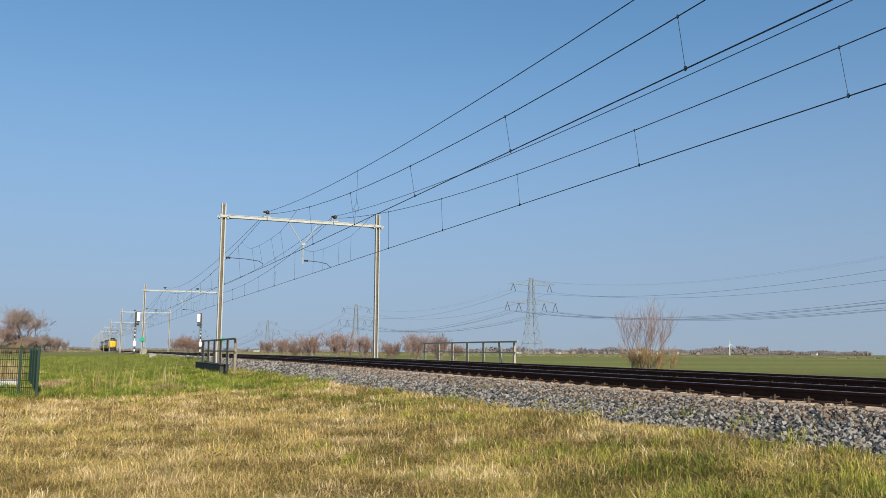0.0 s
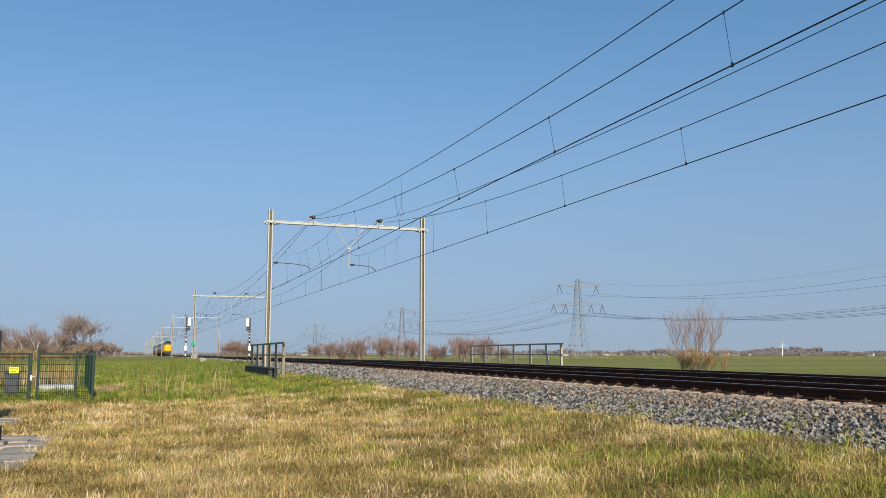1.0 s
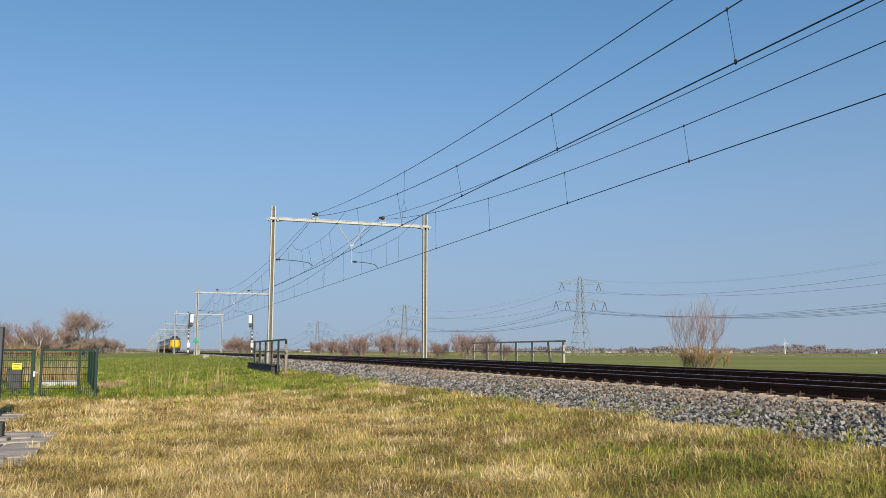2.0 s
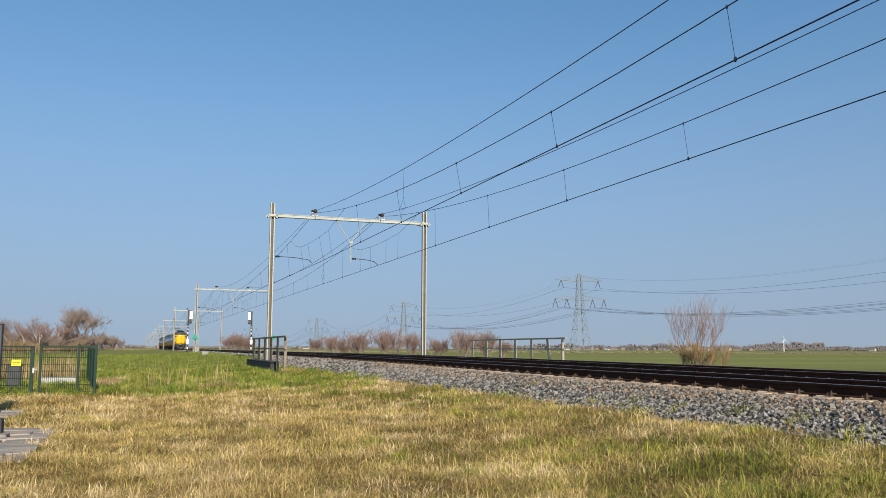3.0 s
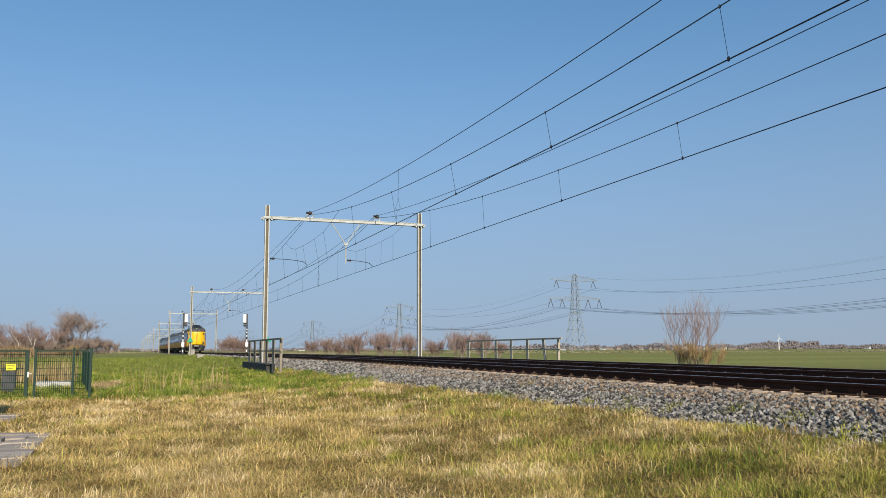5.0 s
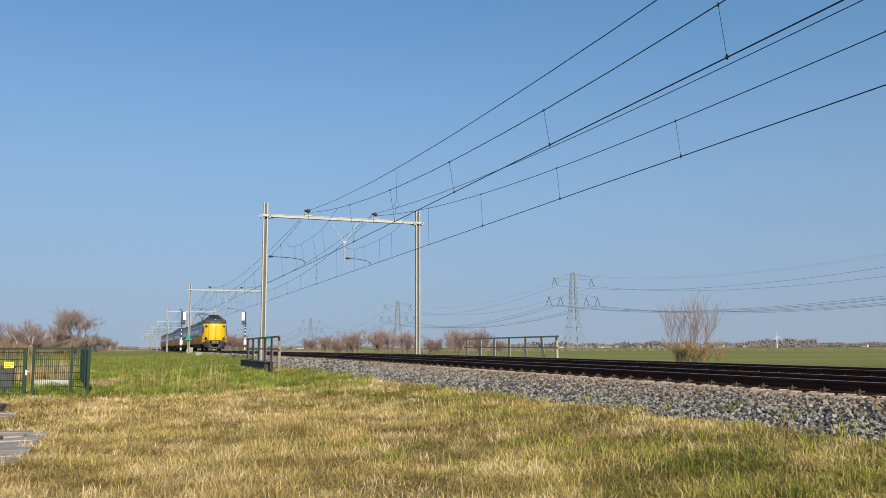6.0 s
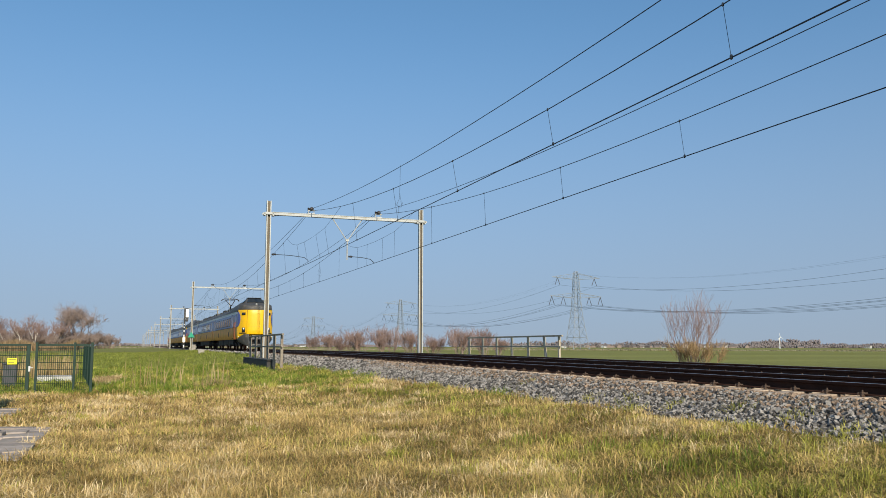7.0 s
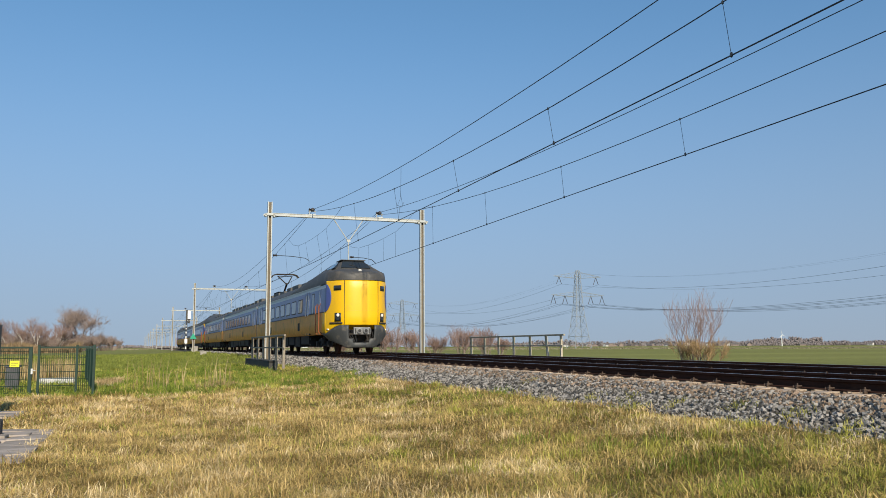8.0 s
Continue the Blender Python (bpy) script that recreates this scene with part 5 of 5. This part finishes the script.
def tuft_field(name, label, category, n, place, height, width, mat, lean=0.25, curl=0.3, tags="stuff"):
    """Upright or leaning blades, each of three faces; place(n) gives x, y."""
    x, y = place(n)
    k = len(x)
    z = ground_z(x, y)
    h, w = height(x, y), width(x, y)
    a = rng.uniform(0, 2 * np.pi, k)
    lean_ = np.abs(rng.normal(0, lean, k))
    dx, dy = np.cos(a), np.sin(a)
    side_a = rng.uniform(0, 2 * np.pi, k)
    sx, sy = np.cos(side_a) * w / 2, np.sin(side_a) * w / 2
    mid = h * 0.55
    off1 = mid * lean_; off2 = h * (lean_ + curl * rng.uniform(0.2, 1.2, k) * (0.4 + lean_))
    top = h / np.sqrt(1 + lean_ ** 2)
    v = np.empty((k, 5, 3), np.float32)
    v[:, 0] = np.stack([x - sx, y - sy, z - 0.01], 1)
    v[:, 1] = np.stack([x + sx, y + sy, z - 0.01], 1)
    v[:, 2] = np.stack([x + dx * off1 + sx * 0.8, y + dy * off1 + sy * 0.8, z + top * 0.58], 1)
    v[:, 3] = np.stack([x + dx * off1 - sx * 0.8, y + dy * off1 - sy * 0.8, z + top * 0.58], 1)
    v[:, 4] = np.stack([x + dx * off2, y + dy * off2, z + top * np.clip(1.0 - 0.35 * curl * lean_, 0.3, 1)], 1)
    b = np.arange(k)[:, None] * 5
    tris = np.concatenate([b + [0, 1, 2], b + [0, 2, 3], b + [3, 2, 4]], 0)
    ob = sheet(name, v.reshape(-1, 3), tris, mat)
    tagged(ob, label, category, kind=tags)
    return ob


# reeds and scrub
def patch(cx, cy, rx, ry):
    return lambda n: (cx + rx * rng.normal(0, 0.5, n), cy + ry * rng.normal(0, 0.5, n))


tuft_field("reed_bed", "straw-coloured dry reeds behind the green fence", "reeds", 1500, lambda n: (rng.uniform(-7.5, -2.2, n), rng.uniform(36, 41, n)), lambda x, y: rng.uniform(0.45, 1.2, len(x)), lambda x, y: rng.uniform(0.012, 0.03, len(x)), M_REED, 0.08, 0.2)
for cx, cy, count in ((0.85, 28.5, 34), (2.5, 29.0, 30), (1.9, 31, 10)):
    tuft_field("dry_stalks", "clump of tall dry reed stalks in green grass", "reeds", count, patch(cx, cy, 0.75, 0.7), lambda x, y: rng.uniform(0.55, 1.25, len(x)), lambda x, y: rng.uniform(0.015, 0.024, len(x)), M_REED, 0.10, 0.15)
tuft_field("straw_litter", "flattened dry stalks at the foot of a reed clump", "reeds", 500, patch(2.55, 28.6, 1.0, 0.7), lambda x, y: rng.uniform(0.1, 0.35, len(x)), lambda x, y: rng.uniform(0.012, 0.022, len(x)), M_REED, 1.3, 0.5)
tuft_field("straw_litter", "flattened pale straw on a bare patch beside the fence", "reeds", 1500, patch(-0.85, 34.5, 0.6, 4.5), lambda x, y: rng.uniform(0.08, 0.25, len(x)), lambda x, y: rng.uniform(0.015, 0.035, len(x)), M_REED, 2.2, 0.5)
tuft_field("reed_bank", "brown reed bank before the bare grove", "reeds", 9000, lambda n: (rng.uniform(-42, -13, n), rng.uniform(228, 244, n)), lambda x, y: rng.uniform(0.8, 2.4, len(x)) * (1 + 0.4 * np.sin(x * 0.4)), lambda x, y: rng.uniform(0.08, 0.2, len(x)), M_SCRUB, 0.12, 0.2)
tuft_field("ditch_scrub", "dry brown scrub at the foot of the ditch bushes", "scrub", 7000, lambda n: ((lambda a, r: (r * np.sin(a), r * np.cos(a)))(np.radians(rng.uniform(11, 24, n)), rng.uniform(100, 128, n))), lambda x, y: rng.uniform(0.2, 0.6, len(x)), lambda x, y: rng.uniform(0.04, 0.09, len(x)), M_SCRUB, 0.3, 0.4)
tuft_field("hedge_line", "low brown hedges and reeds across distant pasture", "scrub", 26000, lambda n: ((lambda a, r: (r * np.sin(a), r * np.cos(a)))(np.radians(rng.uniform(-9, 54, n)), 400 + 60 * np.floor(rng.uniform(0, 3, n)) + rng.uniform(0, 5, n))), lambda x, y: rng.uniform(0.2, 0.6, len(x)) * (1.0 + 0.6 * np.sin(x * 0.05) * np.cos(y * 0.03)), lambda x, y: rng.uniform(0.2, 0.6, len(x)), M_HEDGE, 0.3, 0.4)


# ---- far village ----
def house(w, d, eave, ridge, wall_mat):
    ob = thing("house", "small distant house with a pitched roof", "house", "far village houses")
    prism_out = [(-w / 2, 0), (w / 2, 0), (w / 2, eave), (0, ridge - 0.15), (-w / 2, eave)]
    part("wall", prism(bmesh.new(), prism_out, "y", -d / 2, d / 2), wall_mat, ob)
    for s in (-1, 1):
        bm = bmesh.new()
        prism(bm, [(s * (w / 2 + 0.3), eave - 0.2), (0, ridge), (0, ridge + 0.2), (s * (w / 2 + 0.3), eave)], "y", -d / 2 - 0.3, d / 2 + 0.3)
        bmesh.ops.recalc_face_normals(bm, faces=bm.faces)
        part("roof", bm, M_TILE, ob)
    for k in range(3):
        y = -d / 2 + d * (k + 0.7) / 3.4
        part("window", box(bmesh.new(), -w / 2 - 0.03, -w / 2 + 0.05, y - 0.5, y + 0.5, 0.9, 2.1), M_GLASS, ob)
    for x in (-w / 4, w / 4):
        part("window", box(bmesh.new(), x - 0.6, x + 0.6, -d / 2 - 0.03, -d / 2 + 0.05, 0.9, 2.1), M_GLASS, ob)
    part("chimney", box(bmesh.new(), -0.3, 0.3, d / 4, d / 4 + 0.6, ridge - 0.5, ridge + 0.8), M_BRICK, ob)
    return ob


kinds = [house(8, 11, 2.7, 5.6, M_RENDER), house(9, 14, 2.8, 5.2, M_BRICK), house(9, 13, 2.6, 4.4, M_BRICK), house(7, 9, 2.6, 5.8, M_BRICK)]
R2 = random.Random(4)
spots = [(21.6 + 0.325 * i, R2.uniform(1350, 2100)) for i in range(56)] + [(8.1 + 0.63 * i, R2.uniform(1500, 2100)) for i in range(10)] + [(bearing, R2.uniform(1800, 2300)) for bearing in (-1.14, -0.84, -0.58, 39.07, 42.7, 45.23, 46.61)]
for i, (bearing, r) in enumerate(spots):
    k = i % 4 if i >= 4 else i
    m = pose(*polar(bearing + R2.uniform(-0.15, 0.15), r), 0, 0, R2.choice((20, 110, 65, 150, -25)))
    if i < 4:
        kinds[i].matrix_world = m
    else:
        copy_thing(kinds[k], m)


def far_wood(name, label, from_, to, r, h, n):
    az = np.radians(np.linspace(from_, to, n))
    az = az + rng.normal(0, 0.002, n)
    rr = r + rng.uniform(0, 12, n)
    u = np.linspace(0, 1, n)
    tall = h * (0.55 + 0.3 * np.sin(u * 9 + from_) ** 2 + 0.35 * np.sin(u * 31 + 2) ** 2) * rng.uniform(0.5, 1.0, n)
    size = rng.uniform(0.9, 2.2, n)
    zc = rng.uniform(0.0, 1.0, n) ** 0.7 * tall
    x, y = rr * np.sin(az), rr * np.cos(az)
    c = np.stack([x, y, ground_z(x, y) + zc], 1)
    ico = ICO * np.array([0.85, 0.85, 1.15])
    v = (c[:, None] + ico[None] * size[:, None, None] * rng.uniform(0.6, 1.3, (n, 12, 1))).reshape(-1, 3)
    f = (np.arange(n)[:, None, None] * 12 + ICO_F[None]).reshape(-1, 3)
    return tagged(sheet(name, v, f, M_HAZED_WOOD, True), label, "trees", kind="stuff")


g_ = (1 + 5 ** 0.5) / 2
ICO = np.array([(-1, g_, 0), (1, g_, 0), (-1, -g_, 0), (1, -g_, 0), (0, -1, g_), (0, 1, g_), (0, -1, -g_), (0, 1, -g_), (g_, 0, -1), (g_, 0, 1), (-g_, 0, -1), (-g_, 0, 1)]) / 1.9
ICO_F = np.array([(0, 11, 5), (0, 5, 1), (0, 1, 7), (0, 7, 10), (0, 10, 11), (1, 5, 9), (5, 11, 4), (11, 10, 2), (10, 7, 6), (7, 1, 8), (3, 9, 4), (3, 4, 2), (3, 2, 6), (3, 6, 8), (3, 8, 9), (4, 9, 5), (2, 4, 11), (6, 2, 10), (8, 6, 7), (9, 8, 1)])
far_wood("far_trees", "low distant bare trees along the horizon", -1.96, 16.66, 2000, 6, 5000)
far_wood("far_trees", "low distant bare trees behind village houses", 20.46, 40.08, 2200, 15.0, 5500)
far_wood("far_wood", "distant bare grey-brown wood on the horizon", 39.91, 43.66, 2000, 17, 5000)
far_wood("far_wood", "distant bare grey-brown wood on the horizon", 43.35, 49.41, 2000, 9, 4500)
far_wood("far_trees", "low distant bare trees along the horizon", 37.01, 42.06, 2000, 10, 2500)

mill = thing("wind_turbine", "small white three-bladed wind turbine on the horizon", "wind turbine", at=polar(41.53, 1100))
mill.scale = (1.2, 1.2, 1.2)
part("tower", turned(bmesh.new(), [(0.5, 0), (0.3, 11)], sides=10), M_WHITE, mill)
part("nacelle", box(bmesh.new(), -0.4, 0.4, -0.8, 0.8, 10.8, 11.5, bevel=0.1), M_WHITE, mill)
for k in range(3):
    a = radians(100 + 120 * k)
    bm = bmesh.new()
    tube(bm, [(0, -0.9, 11.2), (math.cos(a) * 4.2, -0.9, 11.2 + math.sin(a) * 4.2)], 0.3, 5, end=0.1)
    part("blade", bm, M_WHITE, mill)


# ---- grass ----
def verge_points(n):
    """Points of the verge, thinning out with the distance."""
    az, r = np.radians(rng.uniform(-12, 54, n)), rng.uniform(5.5, 50, n)
    x, y = r * np.sin(az), r * np.cos(az)
    keep = (x < 7.3 + 0.12 * np.sin(y * 1.7) + 0.1 * np.sin(y * 4.1)) & ~((x < -1.3 + 0.12 * np.sin(y * 3)) & (y > 11.7) & (y < 16.6)) & ~((x < -2.3) & (y > 19.3) & (y < 21.2)) & ~((np.abs(x - 6) < 0.3) & (y > 36.5) & (y < 50)) & ~(((x + 0.85) / 0.55) ** 2 + ((y - 34.5) / 4.5) ** 2 + 0.25 * np.sin(x * 9 + y * 2) < 1)
    return x[keep], y[keep]


def dry_points(n):
    x, y = verge_points(n)
    keep = rng.uniform(0, 1, len(x)) < dryness(x, y) * 0.95
    return x[keep], y[keep]


def green_points(n):
    x, y = verge_points(n)
    keep = rng.uniform(0, 1, len(x)) < (1 - dryness(x, y)) * 0.9 + 0.09
    return x[keep], y[keep]


def reach(x, y):
    return np.hypot(x, y)


tuft_field("dry_grass", "straw-coloured mown dry grass on the verge", "grass", 290000, dry_points, lambda x, y: rng.uniform(0.05, 0.15, len(x)) * (1 + 0.7 * waves(x, y, 31, 0.6)) * (1 + 0.3 * waves(x, y, 33, 2.2)), lambda x, y: rng.uniform(0.0045, 0.0105, len(x)) * np.maximum(1, reach(x, y) / 10), M_DRY, 1.5, 0.7)
tuft_field("green_grass", "fresh green grass on the verge and bank", "grass", 330000, green_points, lambda x, y: rng.uniform(0.05, 0.14, len(x)) * (1 + 0.7 * waves(x, y, 32, 0.7) + 0.25 * np.clip((y - 25) / 6, 0, 1)), lambda x, y: rng.uniform(0.005, 0.0105, len(x)) * np.maximum(1, reach(x, y) / 10), M_GREEN, 1.25, 0.7)



def mat_points(n):
    az, r = np.radians(rng.uniform(-9, 53, n)), 5.5 + 12.5 * rng.uniform(0, 1, n) ** 1.2
    x, y = r * np.sin(az), r * np.cos(az)
    keep = (x < 7.15) & ~((x < -1.25) & (y > 11.7) & (y < 16.6))
    return x[keep], y[keep]


tuft_field("mown_grass", "short matted olive and straw grass under the longer blades", "grass", 190000, mat_points, lambda x, y: rng.uniform(0.025, 0.08, len(x)), lambda x, y: rng.uniform(0.005, 0.011, len(x)) * np.maximum(1, reach(x, y) / 10), M_MAT, 1.6, 0.8)


def bank_points(n):
    az, r = np.radians(rng.uniform(-10, 8.5, n)), rng.uniform(42, 130, n)
    x, y = r * np.sin(az), r * np.cos(az)
    keep = (x < np.where(y > 56, 7.9, 7.0)) & ~((np.abs(x - 6) < 0.3) & (y < 50))
    return x[keep], y[keep]


tuft_field("bank_grass", "green and yellowish grass on the railway bank", "grass", 70000, bank_points, lambda x, y: rng.uniform(0.06, 0.2, len(x)) * (1 + 0.6 * waves(x, y, 35, 4.0)), lambda x, y: rng.uniform(0.02, 0.05, len(x)) * reach(x, y) / 60, M_BANK, 0.8, 0.6)


def clump_points(centres, rad, each):
    def give(n):
        c = np.repeat(np.array(centres), each, 0)
        return c[:, 0] + rad * rng.normal(0, 0.5, len(c)), c[:, 1] + rad * rng.normal(0, 0.5, len(c))
    return give


cl = [(x, y) for x, y in zip(*verge_points(700)) if float(dryness(x, y)) < 0.75]
tuft_field("grass_tuft", "taller green tufts scattered through the verge", "grass", 0, clump_points(cl, 0.13, 70), lambda x, y: rng.uniform(0.08, 0.2, len(x)), lambda x, y: rng.uniform(0.006, 0.010, len(x)) * np.maximum(1, reach(x, y) / 10), M_GREEN, 0.6, 0.7)
dl = [(x, y) for x, y in zip(*verge_points(3800)) if float(dryness(x, y)) > 0.45 and rng.uniform() < 0.35 + 1.3 * float(waves(np.array([x]), np.array([y * 0.7]), 41, 1.8)[0])]
tuft_field("straw_tuft", "bleached straw tufts lying in the mown verge", "grass", 0, clump_points(dl, 0.2, 60), lambda x, y: rng.uniform(0.06, 0.16, len(x)), lambda x, y: rng.uniform(0.005, 0.010, len(x)) * np.maximum(1, reach(x, y) / 10), M_STRAW, 1.9, 0.6)
ll = [(x, y) for x, y in zip(*verge_points(3000)) if (y > 22 and float(dryness(x, y)) < 0.6) or (x > 4.4 and y < 22 and float(dryness(x, y)) < 0.5 and rng.uniform() < 0.22)]
tuft_field("lush_tuft", "lush green grass tufts on the ditch bank", "grass", 0, clump_points(ll, 0.3, 50), lambda x, y: rng.uniform(0.1, 0.27, len(x)), lambda x, y: rng.uniform(0.006, 0.011, len(x)) * np.maximum(1, reach(x, y) / 14), M_LUSH, 0.6, 0.6)
weeds = [(7.75, 9.6), (7.6, 10.9), (7.9, 16.5), (7.7, 8.5), (7.55, 13.2), (7.5, 7.4), (7.62, 12.2)]

# ---- paving ----
paving = thing("paving", "old concrete paving slabs beside the verge", "paving", kind="structure")
bm = box(bmesh.new(), -0.285, 0.285, -0.19, 0.19, -0.06, 0, bevel=0.014)
slab_me = bpy.data.meshes.new("paving_slab")
bm.to_mesh(slab_me); bm.free()
slab_me.materials.append(M_PAVER)
R3 = random.Random(9)
for i in range(4):
    for j in range(12):
        x, y = -1.53 - 0.6 * i + 0.3 * (j % 2) * (i > 0) + R3.uniform(-0.015, 0.015), 11.95 + 0.4 * j + R3.uniform(-0.012, 0.012)
        piece("paving_slab", slab_me, paving, pose(x, y, float(ground_z(x, y)) + 0.035 + R3.uniform(-0.01, 0.01), R3.uniform(-2, 2), R3.uniform(-2, 2), R3.uniform(-2, 2)))
for x0, x1, y0, y1 in ((-3.3, -2.35, 19.4, 21.0), (-2.75, -1.6, 26.6, 27.0)):
    for i in range(int((x1 - x0) / 0.6) + 1):
        for j in range(int((y1 - y0) / 0.4)):
            x, y = x0 + 0.6 * i + 0.2, y0 + 0.4 * j + 0.2
            piece("paving_slab", slab_me, paving, pose(x, y, float(ground_z(x, y)) + 0.03, R3.uniform(-1, 1), R3.uniform(-1, 1), 0))

# ---- ballast stones ----
PX, PZ = zip(*bed_profile())


CUBE = np.array([(x, y, z) for x in (-1, 1) for y in (-1, 1) for z in (-1, 1)]) * 0.85
CUBE_F = np.array([(0, 1, 3), (0, 3, 2), (4, 6, 7), (4, 7, 5), (0, 4, 5), (0, 5, 1), (2, 3, 7), (2, 7, 6), (0, 2, 6), (0, 6, 4), (1, 5, 7), (1, 7, 3)])


def stones(name, label, areas, mat):
    vs, fs, count = [], [], 0
    for x0, x1, y0, y1, size, step, sink in areas:
        n = int((x1 - x0) * (y1 - y0) / step ** 2)
        x, y = rng.uniform(x0, x1, n), rng.uniform(y0, y1, n)
        # none lie on the sleepers
        bare = (np.abs(x - A0) > 1.3) | (np.abs((y - 1.7) % 0.6 - 0.3) > 0.15)
        x, y, n = x[bare], y[bare], int(bare.sum())
        z = np.interp(x, PX, PZ) + rise(y) + rng.uniform(-0.3, 0.75, n) * size * sink
        s = size * rng.uniform(0.38, 0.9, (n, 3)) * rng.uniform(0.7, 1.25, (n, 1))
        q = rng.normal(0, 1, (n, 4)); q /= np.linalg.norm(q, axis=1, keepdims=True)
        w_, a_, b_, c_ = q.T
        rot = np.stack([1 - 2 * (b_ * b_ + c_ * c_), 2 * (a_ * b_ - c_ * w_), 2 * (a_ * c_ + b_ * w_),
                        2 * (a_ * b_ + c_ * w_), 1 - 2 * (a_ * a_ + c_ * c_), 2 * (b_ * c_ - a_ * w_),
                        2 * (a_ * c_ - b_ * w_), 2 * (b_ * c_ + a_ * w_), 1 - 2 * (a_ * a_ + b_ * b_)], 1).reshape(n, 3, 3)
        loc = CUBE[None] * rng.uniform(0.55, 1.2, (n, 8, 3)) * s[:, None, :]
        v = np.einsum("nij,nkj->nki", rot, loc) + np.stack([x, y, z], 1)[:, None]
        vs.append(v.reshape(-1, 3))
        fs.append((count * 8 + np.arange(n)[:, None, None] * 8 + CUBE_F[None]).reshape(-1, 3))
        count += n
    return tagged(sheet(name, np.concatenate(vs), np.concatenate(fs), mat), label, "ballast", kind="stuff")


A0 = TRACKS[0]
stones("ballast_stones", "loose grey crushed stones on the ballast slope", [
    (A0 - 2.7, A0 - 1.4, 4, 15, 0.038, 0.031, 1.2), (A0 - 2.7, A0 - 1.4, 15, 30, 0.046, 0.043, 1.1), (A0 - 2.7, A0 - 1.4, 30, 60, 0.07, 0.07, 1.0),
    (A0 - 2.62, A0 - 1.5, 60, 130, 0.12, 0.12, 1.0), (A0 + 1.2, A0 + 2.9, 4, 60, 0.065, 0.085, 0.8)], M_STONE)
stones("dusty_stones", "brown dusted ballast stones between the sleepers", [
    (A0 - 1.62, A0 - 0.85, 4, 24, 0.038, 0.037, 0.8), (A0 - 1.9, A0 - 1.3, 4, 30, 0.036, 0.046, 1.6), (A0 - 1.62, A0 - 0.85, 24, 80, 0.07, 0.085, 0.6), (A0 - 0.65, A0 + 0.65, 4, 40, 0.055, 0.085, 0.5),
    (A0 - 2.7, A0 - 2.45, 4, 40, 0.05, 0.11, 0.5)], M_STONE_BROWN)


def weed_points(n):
    c = np.repeat(np.array(weeds), 130, 0)
    return c[:, 0] + 0.17 * rng.normal(0, 0.6, len(c)), c[:, 1] + 0.22 * rng.normal(0, 0.6, len(c))


bed_ground = ground_z


def ground_z(x, y):
    """From here on the surface to stand on includes the ballast slope."""
    return np.maximum(bed_ground(x, y), np.interp(x, PX, PZ))


tuft_field("ballast_weed", "small green weeds growing out of the ballast", "weeds", 0, weed_points, lambda x, y: rng.uniform(0.05, 0.16, len(x)), lambda x, y: rng.uniform(0.006, 0.012, len(x)), M_GREEN, 0.7, 0.5)

# ---- sleepers and rail clips ----
out = [(-1.26, -0.36), (1.26, -0.36), (1.26, -0.2), (1.22, -0.185), (0.95, -0.168), (0.5, -0.17), (0.35, -0.2), (-0.35, -0.2), (-0.5, -0.17), (-0.95, -0.168), (-1.22, -0.185), (-1.26, -0.2)]
bm = bmesh.new()
prism(bm, out, "y", -0.13, 0.13)
sleeper_me = bpy.data.meshes.new("sleeper")
bm.to_mesh(sleeper_me); bm.free()
sleeper_me.materials.append(M_SLEEPER)
bm = bmesh.new()
for s in (-1, 1):
    tube(bm, [(-0.07, s * 0.04, -0.14), (-0.09, s * 0.06, -0.12), (-0.13, s * 0.055, -0.122), (-0.16, s * 0.03, -0.15)], 0.009, 5)
box(bm, -0.14, -0.085, -0.018, 0.018, -0.17, -0.11, bevel=0.005)
tube(bm, [(-0.112, 0, -0.115), (-0.112, 0, -0.085)], 0.012, 6)
clip_me = bpy.data.meshes.new("rail_clip")
bm.to_mesh(clip_me); bm.free()
clip_me.materials.append(M_CLIP)
tracks = [o for o in bpy.data.objects if o.name.startswith("railway_track")]
for t_ob in tracks:
    near = t_ob.location.x < 12
    count = 290 if near else 200
    for k in range(count):
        y = 2.0 + 0.6 * k
        piece("sleeper", sleeper_me, t_ob, pose(0, y, float(rise(y)) + R3.uniform(-0.004, 0.004), 0, 0, R3.uniform(-0.5, 0.5)))
        if k < 120:
            piece("rail_clip", clip_me, t_ob, pose(-0.7535, y, float(rise(y))))
            if near:
                piece("rail_clip", clip_me, t_ob, pose(0.7535, y, float(rise(y))))
                piece("rail_clip", clip_me, t_ob, pose(-0.7535, y, float(rise(y)), 0, 0, 180))
    bm = bmesh.new()
    for k in range(count, 900):
        y = 2.0 + 0.6 * k
        box(bm, -1.26, 1.26, y - 0.13, y + 0.13, -0.18, -0.05)
    tagged(part("far_sleepers", bm, M_SLEEPER, t_ob), kind="stuff")


# ---- what moves ----
def motions():
    for car, back_by, turn in train:
        walk(car, [(t, pose(TRACKS[0], NOSE_END + SPEED * (8 - t) + back_by, 0.12, 0, 0, turn)) for t in (0, 2, 4, 6, 8)])


motions()
